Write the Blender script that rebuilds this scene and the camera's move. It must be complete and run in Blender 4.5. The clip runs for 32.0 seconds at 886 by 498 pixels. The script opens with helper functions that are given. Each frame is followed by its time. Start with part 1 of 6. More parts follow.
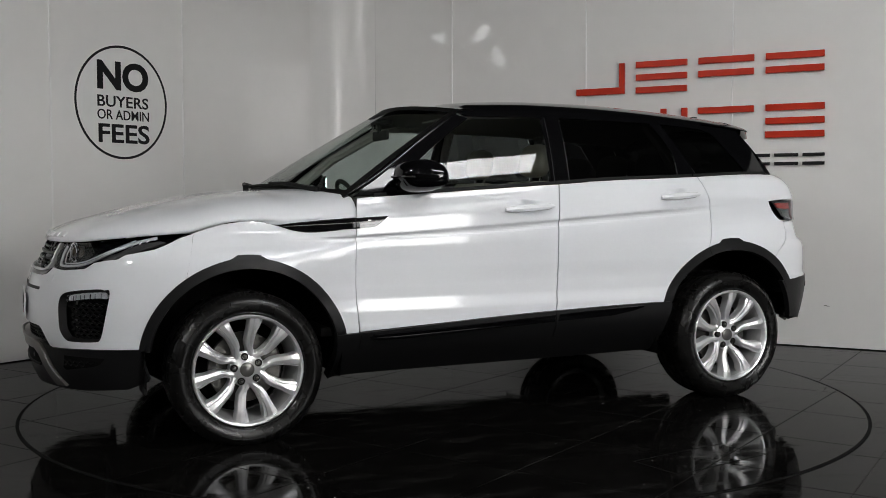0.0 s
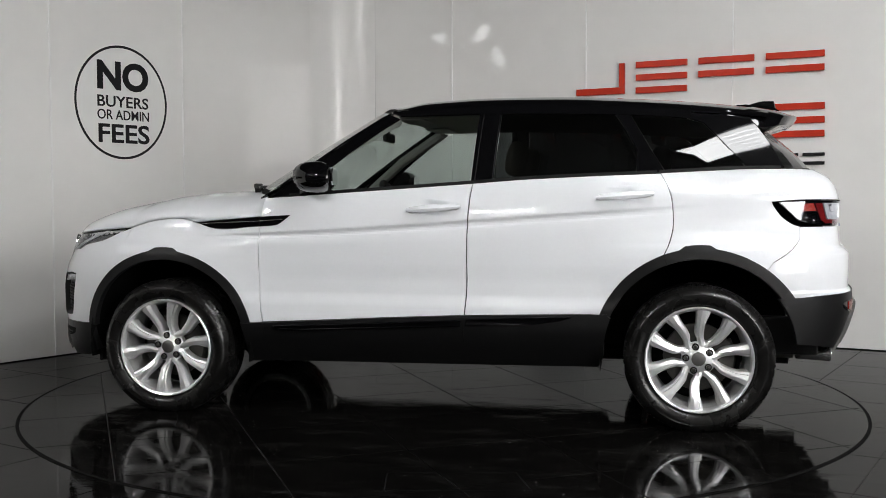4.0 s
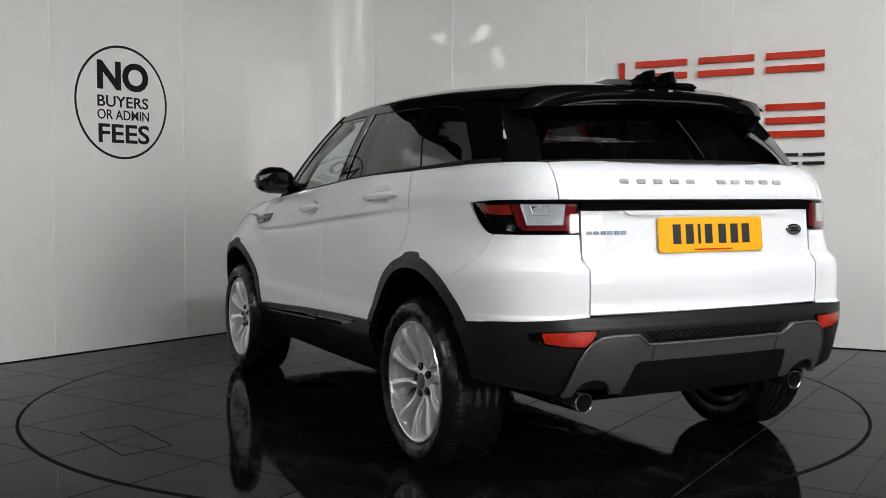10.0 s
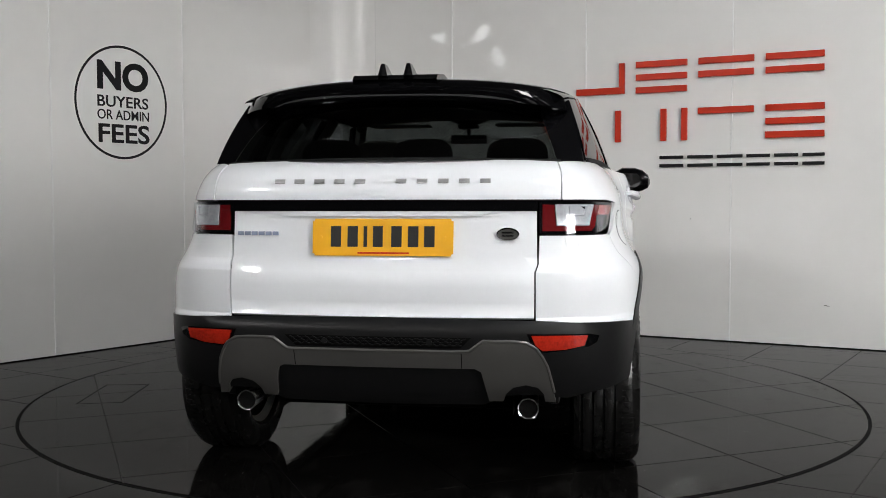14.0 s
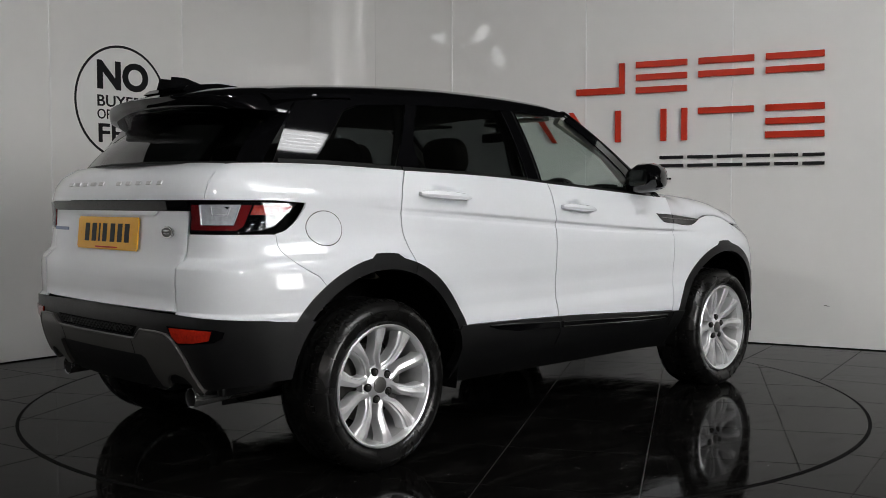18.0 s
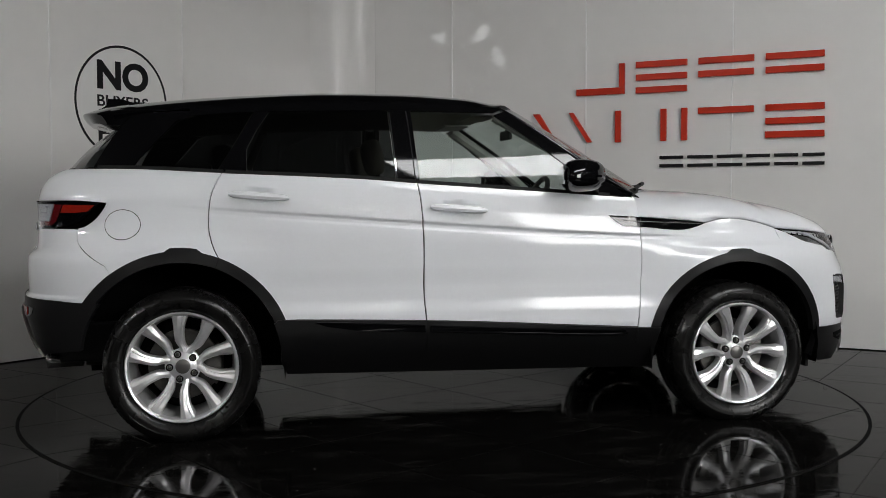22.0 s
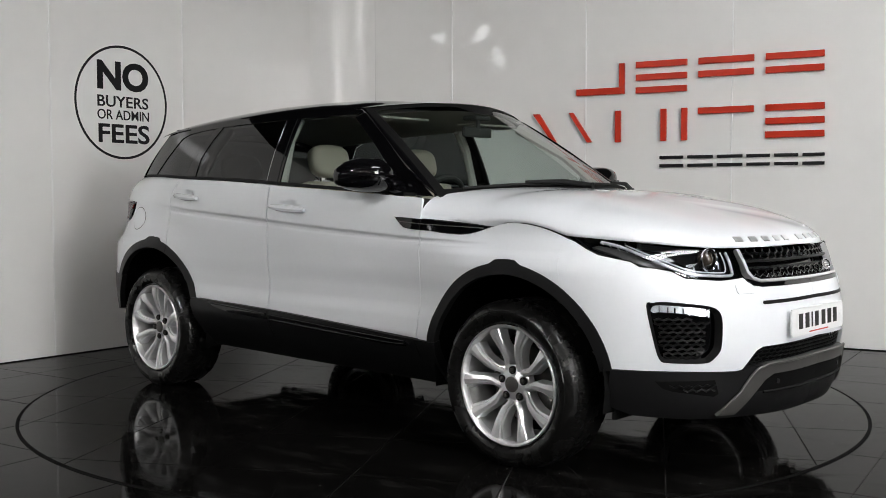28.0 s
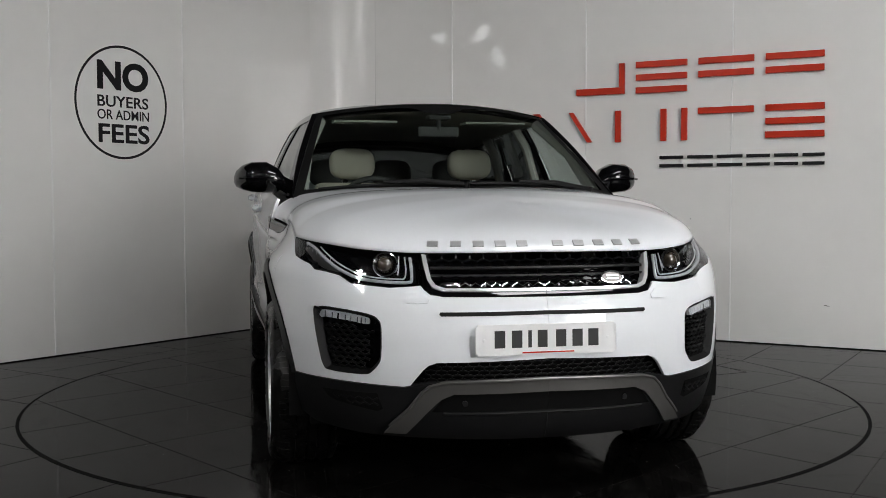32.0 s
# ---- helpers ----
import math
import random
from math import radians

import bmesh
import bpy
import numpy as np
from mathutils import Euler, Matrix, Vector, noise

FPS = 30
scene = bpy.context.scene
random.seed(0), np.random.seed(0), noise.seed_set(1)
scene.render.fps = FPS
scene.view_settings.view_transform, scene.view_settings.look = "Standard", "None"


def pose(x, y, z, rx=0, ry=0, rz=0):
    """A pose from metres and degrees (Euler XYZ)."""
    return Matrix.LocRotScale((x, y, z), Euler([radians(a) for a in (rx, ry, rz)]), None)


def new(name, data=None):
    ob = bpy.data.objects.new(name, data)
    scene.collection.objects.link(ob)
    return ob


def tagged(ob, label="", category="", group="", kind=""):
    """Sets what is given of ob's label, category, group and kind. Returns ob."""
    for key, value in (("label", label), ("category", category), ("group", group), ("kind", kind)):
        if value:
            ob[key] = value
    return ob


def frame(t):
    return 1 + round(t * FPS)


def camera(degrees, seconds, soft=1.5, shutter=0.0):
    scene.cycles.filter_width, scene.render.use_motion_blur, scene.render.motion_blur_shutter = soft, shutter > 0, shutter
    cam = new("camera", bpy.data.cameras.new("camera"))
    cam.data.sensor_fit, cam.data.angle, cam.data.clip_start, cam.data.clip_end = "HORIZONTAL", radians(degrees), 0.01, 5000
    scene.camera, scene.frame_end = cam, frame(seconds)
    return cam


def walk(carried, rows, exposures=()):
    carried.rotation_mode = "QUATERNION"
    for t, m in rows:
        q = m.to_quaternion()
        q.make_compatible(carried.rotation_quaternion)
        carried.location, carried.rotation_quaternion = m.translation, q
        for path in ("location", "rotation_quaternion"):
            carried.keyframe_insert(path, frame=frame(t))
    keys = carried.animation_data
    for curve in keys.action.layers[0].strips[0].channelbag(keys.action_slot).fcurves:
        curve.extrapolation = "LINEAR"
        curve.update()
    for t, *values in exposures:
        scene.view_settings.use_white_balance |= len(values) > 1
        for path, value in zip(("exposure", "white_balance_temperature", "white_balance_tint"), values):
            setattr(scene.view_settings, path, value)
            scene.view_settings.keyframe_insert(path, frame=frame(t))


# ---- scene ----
from mathutils.bvhtree import BVHTree

# ---- camera ----
EYE, FOV, TILT, LEAN = (0.0, 0.0, 1.0843), 47.943, 2.829, -0.0906
AXIS = (0.002, 5.642)          # turntable's centre
CAR_AT = (-.0342, -.1004)      # middle of the wheelbase, from the turntable's centre, along the car
cam = camera(FOV, 32.0, soft=0.9)
_eye = pose(*EYE, 90 - TILT, 0, 0) @ pose(0, 0, 0, 0, 0, LEAN)
walk(cam, [(0.0, _eye), (32.0, _eye)],
     exposures=[(0, -.13), (3, .12), (6, .6), (8, .62), (9, .56), (10, .32), (12, .24), (13, .28), (14, .33), (17, .02), (19, -.2), (22, -.3), (24, .08), (25, .12), (28, .38), (30, .14), (32, .02)])
scene.view_settings.exposure = 0.0

# ---- light ----
world = bpy.data.worlds.new("hall_dark")
scene.world = world
world.use_nodes = True
world.node_tree.nodes["Background"].inputs[0].default_value = (.02, .021, .022, 1)
world.node_tree.nodes["Background"].inputs[1].default_value = 1.0


# ---- materials ----
def mat(name, base, rough=.5, metal=0.0, grain=0.0, size=40.0, bump=0.0, coat=0.0, spread=.04, tint=None, spec=.5, stain=0.0, ior=1.5):
    """Principled surface with two scales of tone, roughness and relief."""
    m = bpy.data.materials.new(name)
    m.use_nodes = True
    nt = m.node_tree
    b = nt.nodes["Principled BSDF"]
    b.inputs["Base Color"].default_value = (*base, 1)
    b.inputs["Roughness"].default_value = rough
    b.inputs["Metallic"].default_value = metal
    b.inputs["Coat Weight"].default_value = coat
    b.inputs["Coat Roughness"].default_value = .05
    b.inputs["Specular IOR Level"].default_value = spec
    b.inputs["IOR"].default_value = ior
    if grain or bump or stain:
        co = nt.nodes.new("ShaderNodeTexCoord")
        fine, broad = nt.nodes.new("ShaderNodeTexNoise"), nt.nodes.new("ShaderNodeTexNoise")
        fine.inputs["Scale"].default_value, fine.inputs["Detail"].default_value = size, 6
        broad.inputs["Scale"].default_value, broad.inputs["Detail"].default_value = size / 14, 4
        for n in (fine, broad):
            nt.links.new(co.outputs["Object"], n.inputs["Vector"])
        add = nt.nodes.new("ShaderNodeMath")
        add.operation = "ADD"
        nt.links.new(fine.outputs["Fac"], add.inputs[0])
        nt.links.new(broad.outputs["Fac"], add.inputs[1])
        ramp = nt.nodes.new("ShaderNodeMapRange")
        ramp.inputs["From Min"].default_value, ramp.inputs["From Max"].default_value = .6, 1.4
        nt.links.new(add.outputs[0], ramp.inputs["Value"])
        mix = nt.nodes.new("ShaderNodeMix")
        mix.data_type = "RGBA"
        lo = tint or base
        mix.inputs[6].default_value = (*[c * (1 - grain) for c in lo], 1)
        mix.inputs[7].default_value = (*[min(1, c * (1 + grain)) for c in base], 1)
        nt.links.new(ramp.outputs[0], mix.inputs[0])
        nt.links.new(mix.outputs[2], b.inputs["Base Color"])
        rr = nt.nodes.new("ShaderNodeMapRange")
        rr.inputs["To Min"].default_value, rr.inputs["To Max"].default_value = max(.02, rough - spread), min(1, rough + spread)
        nt.links.new(broad.outputs["Fac"], rr.inputs["Value"])
        nt.links.new(rr.outputs[0], b.inputs["Roughness"])
        if bump:
            bp = nt.nodes.new("ShaderNodeBump")
            bp.inputs["Strength"].default_value, bp.inputs["Distance"].default_value = bump, .002
            nt.links.new(fine.outputs["Fac"], bp.inputs["Height"])
            nt.links.new(bp.outputs[0], b.inputs["Normal"])
    return m


def glass_mat(name, tint, clear):
    """Window glass: mostly see-through, with a mirror-like sheen."""
    m = bpy.data.materials.new(name)
    m.use_nodes = True
    nt = m.node_tree
    nt.nodes.clear()
    out, mix = nt.nodes.new("ShaderNodeOutputMaterial"), nt.nodes.new("ShaderNodeMixShader")
    tr, gl, lw = nt.nodes.new("ShaderNodeBsdfTransparent"), nt.nodes.new("ShaderNodeBsdfGlossy"), nt.nodes.new("ShaderNodeLayerWeight")
    tr.inputs["Color"].default_value = (*[c * clear for c in tint], 1)
    gl.inputs["Roughness"].default_value = .01
    lw.inputs["Blend"].default_value = .5
    pw, ma = nt.nodes.new("ShaderNodeMath"), nt.nodes.new("ShaderNodeMath")
    pw.operation, pw.inputs[1].default_value = "POWER", 4.6
    ma.operation, ma.inputs[1].default_value, ma.inputs[2].default_value = "MULTIPLY_ADD", .9, .06
    nt.links.new(lw.outputs["Facing"], pw.inputs[0])
    nt.links.new(pw.outputs[0], ma.inputs[0])
    nt.links.new(ma.outputs[0], mix.inputs[0])
    nt.links.new(tr.outputs[0], mix.inputs[1])
    nt.links.new(gl.outputs[0], mix.inputs[2])
    nt.links.new(mix.outputs[0], out.inputs[0])
    return m


def lamp_mat(name, colour, power):
    m = bpy.data.materials.new(name)
    m.use_nodes = True
    b = m.node_tree.nodes["Principled BSDF"]
    b.inputs["Base Color"].default_value = (*colour, 1)
    b.inputs["Emission Color"].default_value = (*colour, 1)
    b.inputs["Emission Strength"].default_value = power
    return m


PAINT = mat("white_car_paint", (.80, .82, .848), .5, grain=.012, size=900, coat=1.0, spread=.03, spec=.25)
GLOSS = mat("gloss_black_paint", (.0025, .0025, .003), .05, grain=.1, size=60, spread=.015)
CLAD = mat("black_textured_plastic", (.0078, .0078, .0082), .42, grain=.2, size=500, bump=.12, spread=.06, spec=.25)
MESH = mat("black_mesh_plastic", (.0040, .0040, .0042), .5, grain=.2, size=300, spread=.05, spec=.16)
SATIN = mat("satin_grey_plastic", (.14, .136, .13), .34, metal=.6, grain=.05, size=300, spread=.05)
RUBBER = mat("tyre_rubber", (.0068, .0066, .0064), .27, grain=.35, size=120, bump=.1, spread=.12, spec=.38)
ALLOY = mat("silver_alloy", (.92, .92, .93), .30, metal=.72, grain=.04, size=80, spread=.05)
EXHAUST = mat("polished_exhaust_steel", (.52, .52, .52), .16, metal=.9, grain=.1, size=60, spread=.08)
LETTER = mat("silver_lettering", (.56, .56, .57), .3, metal=.62, grain=.05, size=200, spread=.04)
CHROME = mat("chrome", (.8, .8, .82), .06, metal=1.0, grain=.02, size=60, spread=.02)
# darker copy of the alloy: shade inside the rim put into the colour
BARREL = mat("shaded_rim_barrel", (.72, .72, .72), .36, metal=.7, grain=.1, size=60, spread=.06)
STEEL = mat("brake_steel", (.11, .107, .1), .45, metal=.8, grain=.2, size=90, spread=.1)
DARK = mat("dark_underside", (.004, .004, .004), .85, grain=.3, size=30, spec=.08)
SEAL = mat("black_rubber_seal", (.006, .006, .006), .6, grain=.2, size=200, spec=.2)
GLASS = glass_mat("clear_glass", (.86, .93, .9), .86)
PRIVACY = glass_mat("dark_privacy_glass", (.8, .85, .85), .09)
LENS_BALL = mat("projector_glass", (.05, .04, .03), .03, grain=.1, size=60, coat=1.0)
LENS = glass_mat("lamp_lens", (.95, .97, 1), .92)
REDLENS = mat("red_lamp_lens", (.17, .008, .010), .1, grain=.08, size=120, coat=.6)
REDREFL = mat("red_reflector", (.34, .016, .007), .15, grain=.45, size=110, bump=.9, coat=.5)
REFLECTOR = mat("lamp_reflector", (.82, .83, .85), .16, metal=.35, grain=.25, size=70, bump=.8)
FRAME = mat("bright_satin_metal", (.78, .78, .79), .22, metal=.45, grain=.03, size=90)
LEATHER = mat("cream_leather", (.52, .475, .40), .5, grain=.06, size=160, bump=.15)
TRIM = mat("dark_cabin_trim", (.03, .029, .028), .6, grain=.15, size=140, bump=.15)
HEADLINER = mat("grey_headlining", (.48, .465, .43), .9, grain=.06, size=220, bump=.1)
YELLOW = mat("yellow_plate", (.85, .42, .01), .3, grain=.02, size=200, coat=.4)
PLATE = mat("white_plate", (.8, .8, .8), .3, grain=.02, size=200, coat=.4)
INK = mat("black_ink", (.012, .012, .012), .5, grain=.1, size=200)
BOWL = mat("clear_lamp_bowl", (.84, .85, .87), .14, metal=.35, grain=.3, size=45, bump=1.0)
BLUE = mat("blue_chrome_badge", (.46, .53, .70), .25, metal=.4, grain=.05, size=100)
WALL = mat("gloss_white_laminate", (.795, .787, .77), .018, grain=.02, size=7, spread=.008, spec=.5)
CURVED = mat("satin_white_corner_board", (.795, .787, .77), .22, grain=.02, size=7, spread=.03, spec=.4)
JOINT = mat("joint_strip", (.84, .84, .83), .25, grain=.03, size=20)
GROUT = mat("dark_grout", (.06, .058, .055), .7, grain=.2, size=60)
DUST = mat("pale_dust", (.3, .3, .29), .9, grain=.2, size=300)
RINGGAP = mat("turntable_gap", (.003, .003, .003), .9, grain=.2, size=50, spec=.08)
RED = mat("red_acrylic", (.50, .026, .006), .4, grain=.04, size=60, spec=.25)
BLACKSIGN = mat("black_vinyl", (.008, .008, .009), .5, spec=.2, grain=.1, size=90)
HALLWALL = mat("grey_hall_cladding", (.09, .09, .088), .7, grain=.1, size=6)
HALLROOF = mat("pale_hall_roof", (.065, .065, .064), .8, grain=.08, size=6)
SKYLIGHT = lamp_mat("rooflight", (.99, 1, 1), 4.6)
LIGHTBOX = lamp_mat("light_box", (.985, .99, 1), 13.0)
# glow of the two added panels, no known fixtures of the hall
FLOOD = lamp_mat("added_fill_panel", (1, .99, .98), 136.0)
WIDE = lamp_mat("added_wide_panel", (1, .99, .98), 15.5)
TUBE = lamp_mat("lamp_tube", (1, .97, .93), 180.0)


def tile_mat():
    """Polished black tile with smears, a thin film of dirt and slightly wavy gloss; each tile differs a little."""
    m = mat("black_floor_tile", (.0042, .0039, .0037), .06, spec=.195, ior=1.18)
    nt = m.node_tree
    b = nt.nodes["Principled BSDF"]
    geo, info = nt.nodes.new("ShaderNodeTexCoord"), nt.nodes.new("ShaderNodeObjectInfo")

    def noise(scale, detail, stretch=(1, 1, 1), rough=.55):
        mp, n = nt.nodes.new("ShaderNodeMapping"), nt.nodes.new("ShaderNodeTexNoise")
        mp.inputs["Scale"].default_value = stretch
        mp.inputs["Rotation"].default_value = (0, 0, .6)
        nt.links.new(geo.outputs["Object"], mp.inputs["Vector"])
        nt.links.new(mp.outputs[0], n.inputs["Vector"])
        n.inputs["Scale"].default_value, n.inputs["Detail"].default_value, n.inputs["Roughness"].default_value = scale, detail, rough
        return n.outputs["Fac"]

    def ranged(src, a, c, lo, hi):
        r = nt.nodes.new("ShaderNodeMapRange")
        for k, v in zip(("From Min", "From Max", "To Min", "To Max"), (a, c, lo, hi)):
            r.inputs[k].default_value = v
        nt.links.new(src, r.inputs["Value"])
        return r.outputs[0]

    def join(op, a, c):
        n = nt.nodes.new("ShaderNodeMath")
        n.operation = op
        for k, v in enumerate((a, c)):
            if isinstance(v, float):
                n.inputs[k].default_value = v
            else:
                nt.links.new(v, n.inputs[k])
        return n.outputs[0]
    smear = ranged(noise(3.2, 7, (1, 2.6, 1), .68), .50, .66, 0, 1)
    spots = ranged(noise(26, 4), .60, .70, 0, 1)
    film = join("MAXIMUM", smear, join("MULTIPLY", spots, .5))
    rough = join("ADD", ranged(film, 0, 1, .045, .19), ranged(info.outputs["Random"], 0, 1, -.012, .02))
    nt.links.new(rough, b.inputs["Roughness"])
    mix = nt.nodes.new("ShaderNodeMix")
    mix.data_type = "RGBA"
    mix.inputs[6].default_value = (.0036, .0034, .0032, 1)
    mix.inputs[7].default_value = (.0105, .0100, .0094, 1)
    nt.links.new(film, mix.inputs[0])
    nt.links.new(mix.outputs[2], b.inputs["Base Color"])
    bump = nt.nodes.new("ShaderNodeBump")
    bump.inputs["Strength"].default_value, bump.inputs["Distance"].default_value = .10, .002
    nt.links.new(noise(14, 3, (1, 1.8, 1)), bump.inputs["Height"])
    nt.links.new(bump.outputs[0], b.inputs["Normal"])
    return m


TILE = tile_mat()


# ---- building kit ----
def link_mesh(name, verts, faces, material, parent=None, label="", smooth=True, normals=None, at=None):
    me = bpy.data.meshes.new(name)
    me.from_pydata([tuple(v) for v in verts], [], [tuple(f) for f in faces])
    me.materials.append(material)
    if smooth:
        me.shade_smooth()
    if normals is not None:
        me.normals_split_custom_set(normals)
    ob = new(name, me)
    if parent is not None:
        ob.parent = parent
    if at is not None:
        ob.location = at
    if label:
        ob["label"] = label
    return ob


def part(name, bm, material, parent, label="", smooth=False, at=None):
    """Link a bmesh as one mesh object under a thing or a part."""
    me = bpy.data.meshes.new(name)
    bmesh.ops.recalc_face_normals(bm, faces=bm.faces[:])
    bm.to_mesh(me)
    bm.free()
    me.materials.append(material)
    if smooth:
        me.shade_smooth()
        me.set_sharp_from_angle(angle=radians(38))
    ob = new(name, me)
    if parent is not None:
        ob.parent = parent
    if at is not None:
        ob.location = at
    if label:
        ob["label"] = label
    return ob


def box(bm, x0, x1, y0, y1, z0, z1, bevel=0.0, m=None):
    r = bmesh.ops.create_cube(bm, size=1, matrix=Matrix.Translation(((x0 + x1) / 2, (y0 + y1) / 2, (z0 + z1) / 2)) @ Matrix.Diagonal((abs(x1 - x0), abs(y1 - y0), abs(z1 - z0), 1)))
    if bevel:
        e = {e for v in r["verts"] for e in v.link_edges}
        r = bmesh.ops.bevel(bm, geom=list(e), offset=bevel, segments=2, affect="EDGES", profile=.6)
    if m is not None:
        bmesh.ops.transform(bm, matrix=m, verts=r["verts"])
    return bm


def lathe(bm, profile, n=48, axis="y", centre=(0, 0, 0), close=False):
    """Turn (radius, offset) pairs round an axis."""
    rings = []
    for k in range(n):
        a = 2 * math.pi * k / n
        ring = []
        for r, o in profile:
            c, s = r * math.cos(a), r * math.sin(a)
            p = {"x": (o, c, s), "y": (c, o, s), "z": (c, s, o)}[axis]
            ring.append(bm.verts.new(Vector(p) + Vector(centre)))
        rings.append(ring)
    m = len(profile)
    for k in range(n):
        a, b = rings[k], rings[(k + 1) % n]
        for i in range(m if close else m - 1):
            j = (i + 1) % m
            bm.faces.new((a[i], a[j], b[j], b[i]))
    return bm


def tube(bm, path, radius, n=8):
    """A round bar along points."""
    path = [Vector(p) for p in path]
    rings = []
    for i, p in enumerate(path):
        d = (path[min(i + 1, len(path) - 1)] - path[max(i - 1, 0)]).normalized()
        u = d.orthogonal().normalized() if i == 0 else (u - d * u.dot(d)).normalized()
        v = d.cross(u)
        r = radius[i] if isinstance(radius, (list, tuple)) else radius
        rings.append([bm.verts.new(p + r * (math.cos(2 * math.pi * k / n) * u + math.sin(2 * math.pi * k / n) * v)) for k in range(n)])
    for a, b in zip(rings, rings[1:]):
        for k in range(n):
            bm.faces.new((a[k], a[(k + 1) % n], b[(k + 1) % n], b[k]))
    bm.faces.new(rings[0][::-1])
    bm.faces.new(rings[-1])
    return bm


def slab(bm, outline, axis_from, axis_to, place):
    """Extrude a flat outline between two depths; place(u, v, d) gives the point."""
    a = [bm.verts.new(place(u, v, axis_from)) for u, v in outline]
    b = [bm.verts.new(place(u, v, axis_to)) for u, v in outline]
    n = len(outline)
    bm.faces.new(a)
    bm.faces.new(b[::-1])
    for i in range(n):
        j = (i + 1) % n
        bm.faces.new((a[j], a[i], b[i], b[j]))
    return bm


def shrink(poly, g):
    """Move an outline inwards by g."""
    n = len(poly)
    area = sum(poly[i][0] * poly[(i + 1) % n][1] - poly[(i + 1) % n][0] * poly[i][1] for i in range(n))
    sg = 1 if area > 0 else -1
    out = []
    for i in range(n):
        p, q, r = Vector(poly[i - 1]), Vector(poly[i]), Vector(poly[(i + 1) % n])
        a, b = (q - p).normalized(), (r - q).normalized()
        na, nb = Vector((-a.y, a.x)), Vector((-b.y, b.x))
        d = na + nb
        k = g * sg / max(.35, .5 * d.dot(d))
        out.append(tuple(q + d * k))
    return out


def curve_through(pts, n=6):
    """Round an open run of 2D points."""
    out = []
    for i in range(len(pts) - 1):
        p0, p1, p2, p3 = (np.array(pts[min(max(k, 0), len(pts) - 1)], float) for k in (i - 1, i, i + 1, i + 2))
        for k in range(n):
            t = k / n
            out.append(tuple(.5 * (2 * p1 + (p2 - p0) * t + (2 * p0 - 5 * p1 + 4 * p2 - p3) * t * t + (3 * p1 - p0 - 3 * p2 + p3) * t ** 3)))
    out.append(tuple(pts[-1]))
    return out


def skin(poly, fn, grid=.05, depth=.012, gap=0.0, out=0.0, fine=0.0):
    """Panel data: an outline in surface coordinates, laid on fn(u, v), with its edges turned in."""
    if gap:
        poly = shrink(poly, gap)
    bm = bmesh.new()
    vs = [bm.verts.new((u, v, 0)) for u, v in poly]
    bm.faces.new(vs)
    us, ws = [p[0] for p in poly], [p[1] for p in poly]
    for lo, hi, no in ((min(us), max(us), (1, 0, 0)), (min(ws), max(ws), (0, 1, 0))):
        k = max(1, int(round((hi - lo) / (fine if fine and no[1] else grid))))
        for i in range(1, k):
            c = lo + (hi - lo) * i / k + .00013
            bmesh.ops.bisect_plane(bm, geom=bm.verts[:] + bm.edges[:] + bm.faces[:], plane_co=(c * no[0], c * no[1], 0), plane_no=no, dist=1e-6)
    bmesh.ops.triangulate(bm, faces=[f for f in bm.faces if len(f.verts) > 4])
    bm.normal_update()
    bm.verts.index_update()
    e = 1e-3
    pts, nrm = [], []
    for v in bm.verts:
        u, w = v.co.x, v.co.y
        p = Vector(fn(u, w))
        a = Vector(fn(u + e, w)) - Vector(fn(u - e, w))
        b = Vector(fn(u, w + e)) - Vector(fn(u, w - e))
        n = a.cross(b).normalized()
        pts.append(p + n * out)
        nrm.append(n)
    faces = [[v.index for v in f.verts][::1 if f.normal.z > 0 else -1] for f in bm.faces]
    normals = [nrm[i] for f in faces for i in f]
    if depth:
        rim = []
        for ed in bm.edges:
            if len(ed.link_faces) == 1:
                f = ed.link_faces[0]
                a, b = ed.verts
                order = [v for v in f.verts]
                i = order.index(a)
                if order[(i + 1) % len(order)] is not b:
                    a, b = b, a
                if f.normal.z < 0:
                    a, b = b, a
                rim.append((a.index, b.index))
        for a, b in rim:
            k = len(pts)
            pts += [pts[a], pts[b], pts[b] - nrm[b] * depth, pts[a] - nrm[a] * depth]
            faces.append([k + 1, k, k + 3, k + 2])
            fn_ = (pts[k] - pts[k + 1]).cross(nrm[a]).normalized() * -1
            normals += [fn_] * 4
    bm.free()
    return pts, faces, normals


def panel(name, poly, fn, material, parent, label="", sides=2, at=None, **kw):
    """A panel on the left flank and, for sides=2, its mirror image."""
    pts, faces, normals = skin(poly, fn, **kw)
    made = []
    for k in range(sides):
        if k == 0:
            P, F, N = pts, faces, normals
        else:
            P = [Vector((p.x, -p.y, p.z)) for p in pts]
            F, N, i = [], [], 0
            for f in faces:
                F.append(f[::-1])
                N += [Vector((n.x, -n.y, n.z)) for n in normals[i:i + len(f)][::-1]]
                i += len(f)
        who = parent[k] if isinstance(parent, (list, tuple)) else parent
        made.append(link_mesh(name, P, F, material, who, label, normals=N, at=at))
    return made


def sheet(rows, close_u=False):
    """Vertices and quads of a grid of points."""
    n = len(rows[0])
    verts = [p for r in rows for p in r]
    faces = []
    for i in range(len(rows) - (0 if close_u else 1)):
        j = (i + 1) % len(rows)
        for k in range(n - 1):
            faces.append((i * n + k, i * n + k + 1, j * n + k + 1, j * n + k))
    return verts, faces


def mirrored(verts, faces):
    return [(v[0], -v[1], v[2]) for v in verts], [tuple(f)[::-1] for f in faces]


